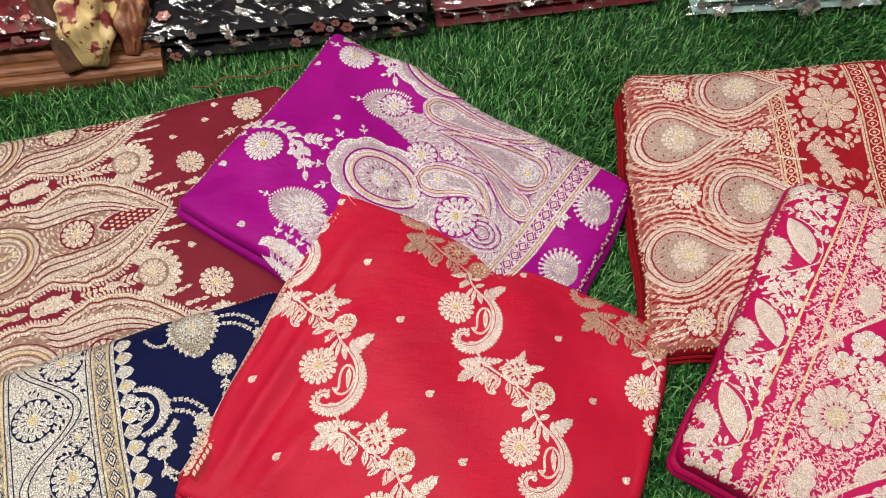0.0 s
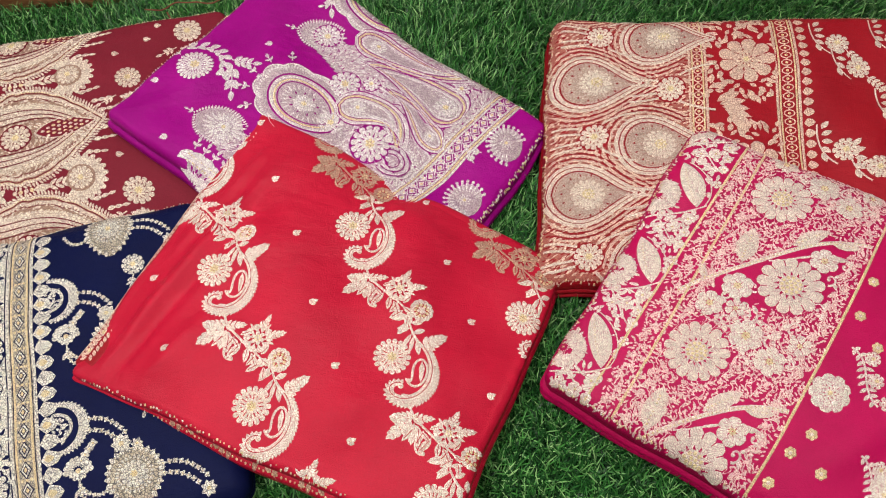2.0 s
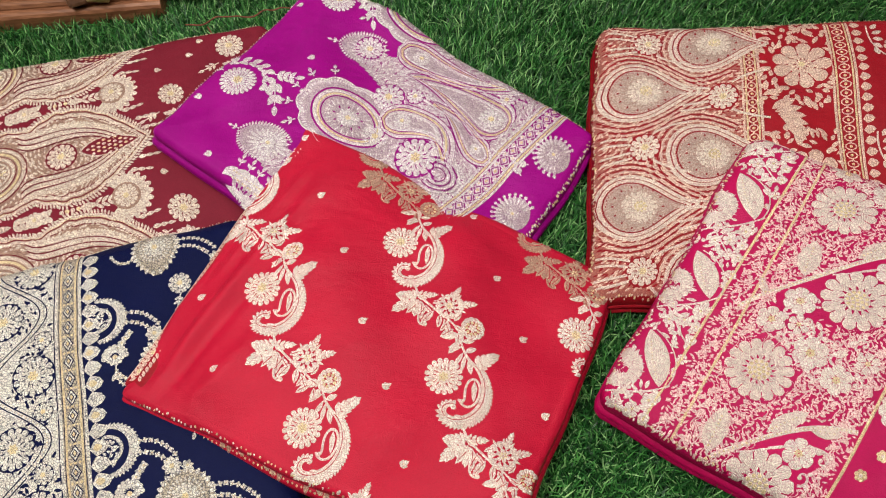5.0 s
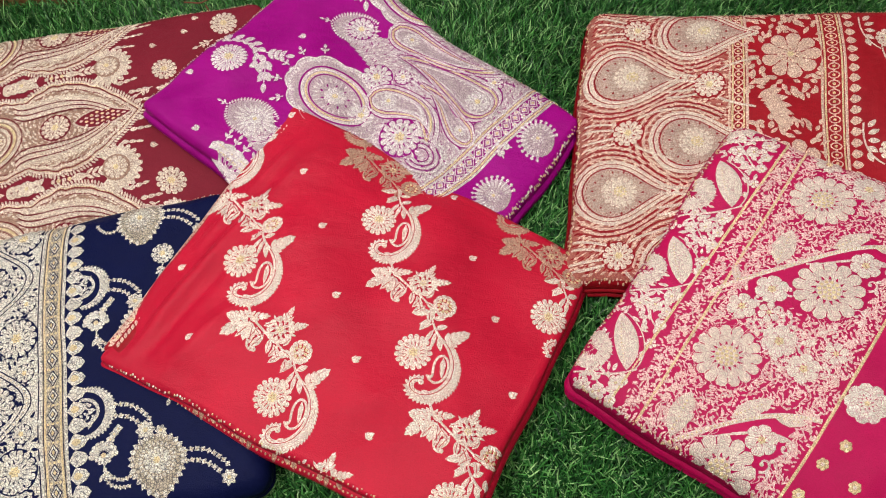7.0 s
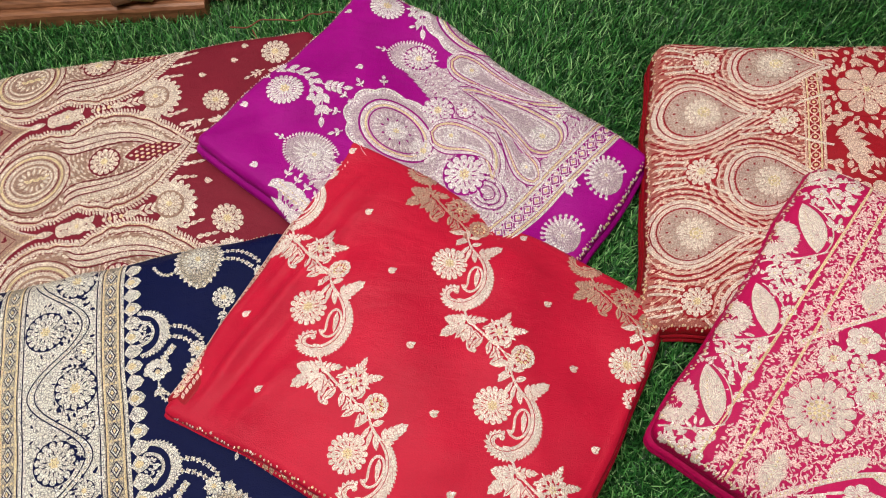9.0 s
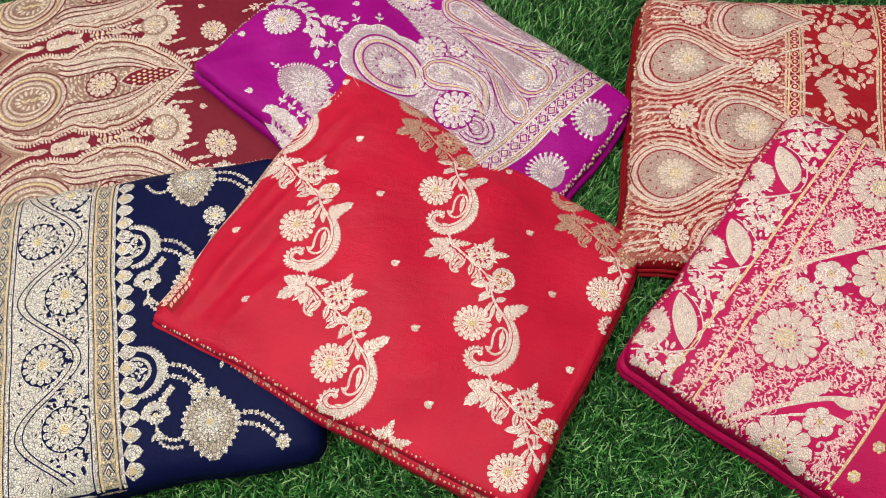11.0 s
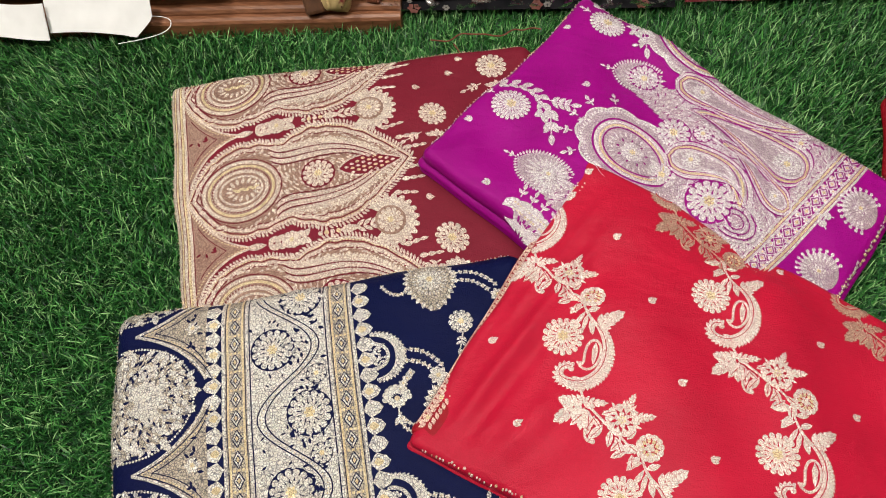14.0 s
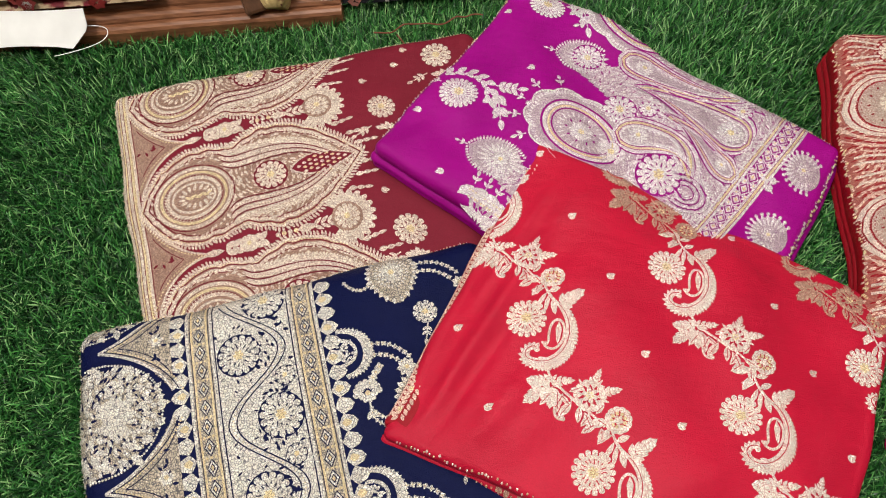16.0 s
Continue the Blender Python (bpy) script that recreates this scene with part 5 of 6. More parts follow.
    for a, b in ((165, 185), (271, 297)):
        w = Work(fold)
        for o, sl, wd in ((a, 0, 3.2), (a + 3.6, 1, 2.2), (b - 3.6, 1, 2.2), (b, 0, 3.2)):
            w.rib([(o, 3 + 5 * i) for i in range(72)], wd, 1.0, sl)
        for i in range(30):
            y = 8 + 12 * i
            m = (a + b) / 2
            w.rib(oval(m, y, (b - a) * 0.24, 4.6, 9) + [(m + (b - a) * 0.24, y)], 1.6, 1.1)
            w.dome(m, y, 2.0, 1.6, 1)
            w.dome(m, y + 6, 1.4, 1.4, 0)
        w.done("zari_border", base, mats, "rose-gold woven border band")
    w = Work(fold)
    clear = lambda x, y: 187 < x < 269 and min(math.hypot(x - 236, y - c) for c in (72, 232)) > 34 and min(abs(y - c) for c in (148, 308)) > 20
    w.fill(clear, (187, -4, 270, 368), 8.5, 13, 6.4, lambda x, y: math.atan2(y - (72 if y < 152 else 232), x - 236) + 0.9 * math.sin(x / 9 + y / 12), 63, 0, 1.3, 0.7)
    for y in (148, 308):
        for k in range(6):
            w.leaf(196 + 3 * k, y + 4 * k - 10, 34, 13, -0.5 + 0.28 * k, 0.9)
    w.done("leaf_ground", base, mats, "rose-gold brocade leaves on crimson")
    for y in (72, 232):
        w = Work(fold)
        w.shape(oval(236, y, 37, 37, 22), 2, 0.8, 1.1)
        w.lift = 1.0
        for k in range(9):
            a = 6.283 * k / 9
            w.petal(236 + 8 * math.cos(a), y + 8 * math.sin(a), 27, 18, a, 1.5)
        w.lift = 2.0
        w.flower(236, y, 16, 12)
        w.done("large_flower", base, mats)
    for i in range(25):
        w = Work(fold)
        w.leaf(300, 8 + 14.4 * i, 13, 12, 0.0, 1.0, 0, 0.4)
        w.done("scallop_leaf", base, mats)
    for x, y in ((350, 46), (372, 84), (344, 206), (378, 232), (350, 320), (420, 150), (424, 40)):
        w = Work(fold)
        w.flower(x, y, 15, 10)
        for k in range(5):
            w.leaf(x - 26, y - 30 + 8 * k, 13, 7, 0.5 * k - 0.8, 1.1)
        w.rib(bez((x - 30, y - 36), (x - 34, y), (x - 10, y + 18), n=8), 2.0)
        sprig(w, x + 10, y + 12, 22, 0.8, 3, 9)
        w.done("flower_spray", base, [Z_CREAM_CRIMSON, BEAD, CRIMSON, D_CRIMSON])
    rim_work(fold, 151, base, mats, (0, 2, 3), 2.6)


# ---- magenta saree ----
def full_bloom(fold, base, mats, x, y, r, n):
    """A great open flower: veined petals in two rings, a heart of gold beads."""
    w = Work(fold)
    w.shape(oval(x, y, r * 1.06, r * 1.06, 24), 2, 0.7, 0.9)
    w.lift = 0.8
    for k in range(n):
        a = 6.283 * k / n
        c, s = math.cos(a), math.sin(a)
        wd = 6.283 * 0.8 * r / n
        w.petal(x + 0.42 * r * c, y + 0.42 * r * s, 0.58 * r, wd, a, 1.5)
        for o in (-0.22, 0.0, 0.22):
            w.rib([(x + q * r * c - o * wd * s, y + q * r * s + o * wd * c) for q in (0.66, 0.78, 0.9)], 0.5, 1.75, 3, 1.0)
    for k in range(n):
        a = 6.283 * (k + 0.5) / n
        w.petal(x + 0.28 * r * math.cos(a), y + 0.28 * r * math.sin(a), 0.42 * r, 6.283 * 0.56 * r / n * 0.9, a, 1.9, 3)
    w.shape(oval(x, y, 0.36 * r, 0.36 * r, 16), 3, 1.0, 1.3)
    w.lift = 1.6
    for count, ring in ((1, 0.0), (6, 0.14), (11, 0.27)):
        for k in range(count):
            a = 6.283 * k / count
            w.dome(x + ring * r * math.cos(a), y + ring * r * math.sin(a), 0.065 * r, 2.2, 1)
    w.done("large_flower", base, mats)


def magenta_saree():
    fold, base = saree("saree", [(0.373, 0.582, 0.115), (0.78, 0.45, 0.088), (0.60, 0.105, 0.062), (0.224, 0.28, 0.08)], (0.03, 0.025, 0.04, 0.056), 0.02, 18, PINK,
        "magenta silk folded saree with broad silver-gold floral border", (-1.0, 3.0, -2.0, 2.0), edge=14, drop=11, creases=((60, 345, 200, 330, 2.0, 10), (250, 350, 330, 200, 2.5, 14), (300, 360, 360, 120, -2.0, 14)))
    mats = [Z_PINK, BEAD, PINK, D_PINK]
    silver = [Z_PINK_SILVER, BEAD, PINK, D_PINK]
    stem = lambda dy: bez((66, 214 + dy), (98, 158 + dy), (140, 142 + dy), (146, 96 + dy), (184, 78 + dy), (216, 70 + dy), n=22)

    def open_zone(x, y):
        """Plain silk below each stem, where the blossoms and tendrils lie."""
        for dy in (-212, 0, 212):
            top = np.interp(x, (76, 102, 133, 147, 171, 214), (206, 161, 134, 104, 81, 66)) + dy
            if 92 < x < 202 and 2 < y - top < (95 if x > 140 else 52 + (x - 92) * 0.4):
                return True
        return False
    w = Work(fold)
    side = lambda x, y: 51 < x < 217 and (not open_zone(x, y) or y > 352)
    w.fill(side, (50, -8, 219, 373), 3.7, 5.4, 2.3, lambda x, y: 1.57 + math.sin(x / 5 + y / 7) * 1.6, 71, 0, 1.0, 0.9)
    for k in range(12):
        for b in range(-6, 366, 18):
            x0 = 82 + 11 * k
            if side(x0, b) and side(x0, b + 18):
                w.rib(bez((x0 - 4, b), (x0 + 9, b + 5), (x0 - 9, b + 12), (x0 + 4, b + 18), n=9), 1.2, 1.2)
                w.rib(bez((x0 + 1, b + 9), (x0 + 6, b + 6), (x0 + 6, b + 1), (x0 + 2, b + 2), n=6), 1.0, 1.2)
    for col, lo in ((61, -4), (88, 2), (205, -2)):
        for k in range(28):
            y = lo + 13.2 * k
            if open_zone(col, y):
                continue
            lobed(w, col, y, 12, 9, 1.57 + (0.7 if k % 2 else -0.7), 1.4, False)
            w.rib(bez((col - 6, y + 2), (col + 5, y + 5), (col - 4, y + 10), (col + 4, y + 13), n=7), 1.1, 1.3)
    w.done("brocade_ground", base, [Z_PINK_ROSE, BEAD, PINK, D_PINK], "fine rose-gold brocade of sprigs in rows")

    # edge band: curled mango leaves, spiky half flowers, small white blossoms
    for k, y in enumerate((-33, 80, 193, 306)):
        w = Work(fold)
        core = bez((2, y - 28), (2, y), (24, y + 22), (38, y + 27), n=16)
        back = bez((38, y + 27), (46, y), (26, y - 22), (2, y - 28), n=16)
        rim = [tuple(p) for p in core] + [tuple(p) for p in back[1:-1]]
        w.shape([(20 + (px - 20) * 1.22, y + (py - y) * 1.14) for px, py in rim], 2, 0.4, 0.8)
        w.lift = 0.6
        w.shape(rim, 0, 0.4, 1.1)
        w.rib(back + np.array((5.5, -2.0)), 1.4, 1.2)
        w.beads(bez((8, y - 18), (16, y), (32, y + 20), n=10), 4, 1.4, 2.2)
        for q in range(10):
            w.rib([tuple(core[2 + q] * 0.8 + back[13 - q] * 0.2), tuple(core[2 + q] * 0.3 + back[13 - q] * 0.7)], 0.6, 1.6, 3, 1.0)
        w.done("mango_leaf", base, silver)
        w = Work(fold)
        for q in range(9):
            a = -1.5 + q * 0.375
            w.petal(-6 + 4 * math.cos(a), y + 24 + 4 * math.sin(a), 20, 9, a, 1.2)
            w.leaf(-6 + 12 * math.cos(a + 0.18), y + 24 + 12 * math.sin(a + 0.18), 14, 3.0, a + 0.18, 1.6, 3)
        w.done("half_flower", base, silver)
        w = Work(fold)
        w.rib(bez((-6, y + 56), (20, y + 44), (30, y + 40), (46, y + 20), n=12), 2.4, 1.2)
        w.rib(bez((4, y + 52), (22, y + 66), (30, y + 80), (44, y + 84), n=12), 1.8, 1.2)
        for bx, by, br in ((36, 44, 8), (40, 62, 6.5), (26, 60, 7), (12, 66, 6), (42, 78, 6), (41, 6, 5), (8, 48, 5), (44, -12, 5)):
            for q in range(5):
                w.petal(bx + br * 0.15 * math.cos(q * 1.257), y + by + br * 0.15 * math.sin(q * 1.257), br, br * 0.95, q * 1.257 + bx, 1.2)
            w.dome(bx, y + by, br * 0.22, 1.9, 1)
        for bx, by, ln, a in ((20, 46, 12, 2.2), (30, 52, 10, 0.4), (18, 70, 12, 1.2), (34, 70, 10, -0.6), (6, 60, 10, 1.8), (36, 30, 9, 1.0), (44, 34, 10, 1.7), (28, 76, 10, 2.6)):
            w.leaf(bx, y + by, ln, 5, a, 1.1)
        w.fill(lambda px, py: -6 < px < 43 and not (abs(px - 18 - (py - y) * 0.55) < 17 and abs(py - y) < 34), (-6, y - 34, 44, y + 79), 7.0, 9.0, 4.4, lambda px, py: math.sin(py / 13) * 2.2 + px / 11, 730 + k, 0, 0.9, 0.8)
        w.done("blossom", base, mats)
    for a, drift in ((46, 0.065), (73, 0.0), (220, 0.0)):
        w = Work(fold)
        line = [(a + drift * (200 - b) * 0.5, b) for b in range(-5, 371, 5)]
        w.rib(line, 3.0, 0.9, 1)
        w.beads(line, 3.6, 1.5, 1.9, 1)
        w.done("beaded_line", base, mats, "line of sewn gold beads")

    for dy in (-212, 0, 212):
        for x, y, r, n in ((112, 56, 33, 15), (161, 158, 34, 13)):
            if -r < y + dy < 364 + r:
                full_bloom(fold, base, silver, x, y + dy, r, n)
        for x, y, r in ((115, 183, 15), (99, 214, 13), (146, 230, 16), (178, 244, 14), (179, 114, 14), (196, 216, 10), (124, 208, 9)):
            if not 0 < y + dy < 362:
                continue
            w = Work(fold)
            w.shape(oval(x, y + dy, r * 1.1, r * 1.1, 14), 2, 0.7, 0.9)
            w.lift = 0.8
            for k in range(6):
                a = k * 1.047 + 0.3
                w.petal(x + 2 * math.cos(a), y + dy + 2 * math.sin(a), r * 0.95, r * 0.88, a, 1.4)
                w.rib([(x + q * r * math.cos(a), y + dy + q * r * math.sin(a)) for q in (0.45, 0.65, 0.82)], 0.6, 1.7, 3, 1.0)
            for k in range(5):
                w.dome(x + 0.16 * r * math.cos(k * 1.257), y + dy + 0.16 * r * math.sin(k * 1.257), 0.13 * r, 2.3, 1)
            w.done("small_flower", base, mats)
        for x, y, ln, wd, ang in ((106, 154, 48, 23, -1.66), (144, 110, 46, 17, -0.95), (178, 88, 30, 13, -0.3), (84, 190, 22, 9, -2.2)):
            if not 10 < y + dy < 368:
                continue
            w = Work(fold)
            c, s = math.cos(ang), math.sin(ang)
            w.leaf(x - c, y + dy - s, ln + 4, wd * 1.25, ang, 0.9, 2)
            w.lift = 0.7
            w.leaf(x, y + dy, ln, wd, ang, 1.4)
            for k in range(6):
                t = 0.2 + 0.1 * k
                for sg in (-1, 1):
                    w.rib([(x + t * ln * c, y + dy + t * ln * s), (x + (t + 0.12) * ln * c - sg * 0.36 * wd * s, y + dy + (t + 0.12) * ln * s + sg * 0.36 * wd * c)], 0.6, 1.6, 3, 1.0)
            w.beads([(x + 0.15 * ln * c, y + dy + 0.15 * ln * s), (x + 0.78 * ln * c, y + dy + 0.78 * ln * s)], 4.2, 1.3, 2.4)
            w.done("long_leaf", base, silver)
        if dy > -200:
            w = Work(fold)
            w.rib(stem(dy), 5.0, 1.6)
            w.beads(stem(dy), 4.2, 1.7, 2.6, 1)
            w.rib(bez((130, 140 + dy), (150, 132 + dy), (176, 96 + dy), (204, 102 + dy), n=14), 3.0, 1.5)
            w.done("stem", base, mats)
        # tendrils between the blossoms
        for x, y, size, a0, sp in ((122, 222, 9, 0.5, 1), (130, 200, 8, 3.0, -1), (160, 214, 10, 1.0, 1), (172, 226, 9, 4.0, -1), (186, 200, 9, 2.0, 1), (194, 170, 8, 0.0, -1), (108, 198, 7, 5.0, 1), (160, 246, 8, 2.5, -1),
                                   (140, 210, 8, 5.5, 1), (196, 240, 8, 3.5, 1), (192, 132, 8, 1.5, -1), (200, 110, 7, 4.5, 1), (130, 176, 7, 0.8, 1), (134, 246, 8, 3.9, 1)):
            if not 6 < y + dy < 358:
                continue
            w = Work(fold)
            line = [(x + size * (1 - t * 0.85) * math.cos(a0 + sp * 5.2 * t), y + dy + size * (1 - t * 0.85) * math.sin(a0 + sp * 5.2 * t)) for t in np.linspace(0, 1, 14)]
            w.rib(line, [2.8 - 1.2 * t for t in np.linspace(0, 1, 14)], 1.5)
            w.leaf(line[0][0], line[0][1], size * 1.4, size * 0.7, a0 - sp * 1.6, 1.3)
            w.leaf(line[3][0], line[3][1], size * 1.0, size * 0.55, a0 + sp * 0.4, 1.3)
            w.leaf(line[6][0], line[6][1], size * 0.9, size * 0.5, a0 + sp * 2.4, 1.3)
            w.dome(line[-1][0], line[-1][1], 2.2, 1.8, 0)
            w.done("tendril", base, mats)
    # plain end with scattered flowers and vines
    for x, y, r in ((241, 246, 20), (300, 150, 18), (330, 300, 19)):
        w = Work(fold)
        for k in range(9):
            a = 6.283 * k / 9
            w.petal(x + 0.25 * r * math.cos(a), y + 0.25 * r * math.sin(a), r * 0.75, r * 0.6, a, 1.3)
        w.flower(x, y, r * 0.5, 9)
        w.done("flower", base, mats)
    for x, y in ((231, 112), (234, 156), (244, 291), (235, 316), (262, 180), (232, 350), (256, 70), (268, 320), (300, 90), (350, 200)):
        w = Work(fold)
        for k in range(6):
            w.dome(x + 3.6 * math.cos(k * 1.047), y + 3.6 * math.sin(k * 1.047), 2.5, 1.5, 1)
        w.dome(x, y, 2.2, 1.9, 0)
        w.done("sequin_flower", base, mats)
    for x, y in ((240, 192), (292, 286), (330, 120)):
        w = Work(fold)
        line = bez((x, y), (x + 26, y + 4), (x + 20, y + 36), (x + 46, y + 44), n=12)
        w.rib(line, 2.2)
        feathered(w, line, 10, 1.1, 1.1, 7)
        feathered(w, line, 10, -1.1, 1.1, 7)
        for k in (3, 7, 11):
            w.flower(line[k][0] + 7, line[k][1] - 7, 8, 7)
        w.done("vine", base, mats)
    rim_work(fold, 181, base, mats, (2, 3), 3.0)


red_saree()
purple_saree()
maroon_saree()
navy_saree()
brocade_saree()
magenta_saree()

# ---- display stand and goods behind the turf ----
def along(x, y, yaw):
    return pose(x, y, 0, 0, 0, yaw)


def moulding(name, parent, mat, m, length, profile):
    """A length of wood with a stepped profile (depth, height), run along x."""
    v, f, n = [], [], len(profile)
    for i in range(13):
        x = length * (i / 12 - 0.5)
        v += [tuple(m @ Vector((x, d, z + 0.0006 * math.sin(i * 2.1 + z * 90)))) for d, z in profile]
    for i in range(12):
        f += [(i * n + k, (i + 1) * n + k, (i + 1) * n + (k + 1) % n, i * n + (k + 1) % n) for k in range(n)]
    f += [tuple(range(n))[::-1], tuple(12 * n + k for k in range(n))]
    return mesh_object(name, v, f, mat, parent, None, False)


def display_stand():
    m = along(-0.80, 0.745, 10.5)
    stand = thing("display_stand", -0.80, 0.80, 0.0, "low brown wooden display stand with stepped mouldings", "display stand")
    length = 0.72
    steps = ((0.0, 0.002, 0.010, 0.032), (0.013, 0.030, 0.010, 0.013), (0.028, 0.041, 0.010, 0.013), (0.043, 0.052, 0.010, 0.013))
    for y, z, rr, hgt in steps:
        prof = [(y, z), (y, z + hgt - 0.006), (y + rr * 0.25, z + hgt - 0.002), (y + rr * 0.7, z + hgt), (y + 0.34, z + hgt), (y + 0.34, z)]
        moulding("moulding", stand, WOOD, m, length, prof)
    moulding("back_board", stand, DARKWOOD, m, length, [(0.36, 0.02), (0.36, 0.34), (0.39, 0.34), (0.39, 0.02)])
    part("post", box_bm(look((-0.589, 0.842, 0.112), (-0.566, 0.80, 0.038), 0), 0.030, 0.030, 0.18, 0.005), DARKWOOD, stand, "dark leaning corner post")


display_stand()


def soft_pack(name, label, m, sx, sy, sz, cloth, seed, film=True, prints=(), folds=3, group="goods behind the turf"):
    """Folded cloth in a clear bag: layered body, printed blooms, a wrinkled film over it."""
    rng = random.Random(seed)
    at = m.translation
    ob = thing(name, at.x, at.y, at.z, label, "saree", group)
    def pillow(nx, ny, half, rough, lift, z0, z1):
        v, f = [], []
        for side in (1, 0):
            for i in range(nx):
                for j in range(ny):
                    u, w = i / (nx - 1) * 2 - 1, j / (ny - 1) * 2 - 1
                    round_ = (1 - abs(u) ** 6) * (1 - abs(w) ** 4)
                    zz = (z0 + z1) / 2 + (1 if side else -1) * (z1 - z0) / 2 * round_**0.5
                    zz += rough * round_ * (noise.noise((u * 6 + seed, w * 3, 3.0)) + 0.6 * noise.noise((u * 17 + seed, w * 7, 1.0))) if side else 0
                    ex = lift * noise.noise((u * 5, w * 5, seed + 9.0))
                    v.append(tuple(m @ Vector((u * half[0] + ex, w * half[1] + ex, zz))))
        n = nx * ny
        for s in (0, 1):
            for i in range(nx - 1):
                for j in range(ny - 1):
                    q = (s * n + i * ny + j, s * n + (i + 1) * ny + j, s * n + (i + 1) * ny + j + 1, s * n + i * ny + j + 1)
                    f.append(q if s == 0 else q[::-1])
        return v, f
    each = sz / folds
    for k in range(folds):
        v, f = pillow(36, 16, (sx / 2 - 0.006 * (k % 2), sy / 2 - 0.005 * (k % 2)), 0.003, 0.002, k * each, (k + 1) * each)
        mesh_object("fold", v, f, cloth, ob)
    top = sz + 0.001
    for k, (mat, count, size) in enumerate(prints):
        for i in range(count):
            u, w = rng.uniform(-0.46, 0.46) * sx, rng.uniform(-0.47, 0.3) * sy
            front = i % 2 == 0
            c = Vector((u, -sy / 2 - 0.002, rng.uniform(0.25, 0.85) * sz)) if front else Vector((u, w, top))
            s, vv = size * rng.uniform(0.6, 1.3), []
            for p in range(6):
                a0 = p * 1.047 + rng.uniform(-0.2, 0.2)
                for t, wd in ((0.1, 0), (0.6, 0.42), (1, 0), (0.6, -0.42)):
                    q = Vector((math.cos(a0) * t * s - math.sin(a0) * wd * s, 0, math.sin(a0) * t * s + math.cos(a0) * wd * s))
                    q = q if front else Vector((q.x, q.z, 0.002))
                    vv.append(tuple(m @ (c + q)))
            mesh_object("printed_bloom", vv, [(4 * p, 4 * p + 1, 4 * p + 2, 4 * p + 3) for p in range(6)], mat, ob)
    if film:
        v, f = pillow(60, 24, (sx / 2 + 0.016, sy / 2 + 0.014), 0.022, 0.016, -0.010, sz + 0.012)
        mesh_object("clear_bag", v, f, FILM, ob, None, True, "crinkled clear plastic bag")
    return ob


soft_pack("packed_saree", "black floral saree in a crinkled clear plastic bag", along(-0.285, 0.945, 9.5) @ pose(0, 0, 0.016), 0.40, 0.17, 0.062, BLACKCLOTH, 5, True, ((ROSECLOTH, 14, 0.009), (PALECLOTH, 26, 0.006)))
soft_pack("packed_saree", "dark red saree in a glossy clear plastic bag", along(0.09, 1.02, 11) @ pose(0, 0, 0.016), 0.34, 0.16, 0.045, DARKRED, 8, True)
soft_pack("packed_saree", "pale grey and teal saree pack on the turf", along(0.445, 1.035, 6) @ pose(0, 0, 0.016), 0.28, 0.15, 0.035, TEAL, 11, True, ((PALECLOTH, 10, 0.02),))
soft_pack("packed_saree", "maroon and pink saree in a clear bag on the stand", along(-0.665, 0.875, 10) @ pose(0, 0, 0.066), 0.15, 0.15, 0.04, DARKRED, 14, True, ((ROSECLOTH, 8, 0.010), (PALECLOTH, 8, 0.004)))
soft_pack("folded_saree", "gold and maroon brocade saree folded on the stand", along(-0.90, 0.818, 10) @ pose(0, 0, 0.066), 0.40, 0.15, 0.03, GOLDCLOTH, 17, False, ((REDCLOTH, 8, 0.012), (PALECLOTH, 16, 0.006)))


def cloth_roll(label, base, top, r, mat, spots, seed):
    """A limp rolled cloth hanging over the edge: a bent, dented tube with printed spots."""
    rng = random.Random(seed)
    a, b = Vector(base), Vector(top)
    ob = thing("cloth_bundle", *base, label, "cloth bundle", "goods behind the turf")
    axis = (b - a).normalized()
    sidev = axis.cross(Vector((0, 0, 1))).normalized()
    up = sidev.cross(axis)
    def at(t, ang, k=1.0):
        rad = r * (0.35 + 0.65 * min(1, t * 5)) * (1 + 0.5 * noise.noise((t * 6, math.cos(ang) * 1.4, math.sin(ang) * 1.4 + seed)) + 0.16 * math.sin(5 * ang + 7 * t + seed) * math.sin(3 + 4 * t) + 0.07 * math.sin(11 * ang - 9 * t))
        bend = Vector((0, 0, 0.012 * math.sin(t * 5)))
        return a.lerp(b, t) + bend + (sidev * math.cos(ang) + up * math.sin(ang)) * rad * k
    v, f, n, m = [], [], 48, 36
    for i in range(m):
        v += [tuple(at(i / (m - 1), 6.283 * j / n)) for j in range(n)]
    for i in range(m - 1):
        f += [(i * n + j, i * n + (j + 1) % n, (i + 1) * n + (j + 1) % n, (i + 1) * n + j) for j in range(n)]
    f += [tuple(range(n))[::-1], tuple((m - 1) * n + j for j in range(n))]
    mesh_object("roll", v, f, mat, ob)
    for k in range(spots):
        t, ang, s = rng.uniform(0.05, 0.95), rng.uniform(0, 6.283), rng.uniform(0.5, 1.3)
        vv = [tuple(at(t, ang, 1.03))]
        for p in range(9):
            w = 6.283 * p / 9
            rr = s * (0.8 + 0.4 * (p % 2))
            vv.append(tuple(at(min(1, max(0, t + 0.05 * rr * math.cos(w) * r / (b - a).length * 4)), ang + 0.26 * rr * math.sin(w), 1.02)))
        mesh_object("printed_bloom", vv, [(0, 1 + p, 1 + (p + 1) % 9) for p in range(9)], REDCLOTH, ob)


cloth_roll("yellow cloth bundle printed with dark red blooms", (-0.534, 0.798, 0.046), (-0.545, 0.93, 0.135), 0.036, YELLOW, 0, 3)
cloth_roll("brown and gold cloth bundle beside the stand", (-0.487, 0.822, 0.044), (-0.485, 0.94, 0.12), 0.021, BROWNCLOTH, 0, 6)


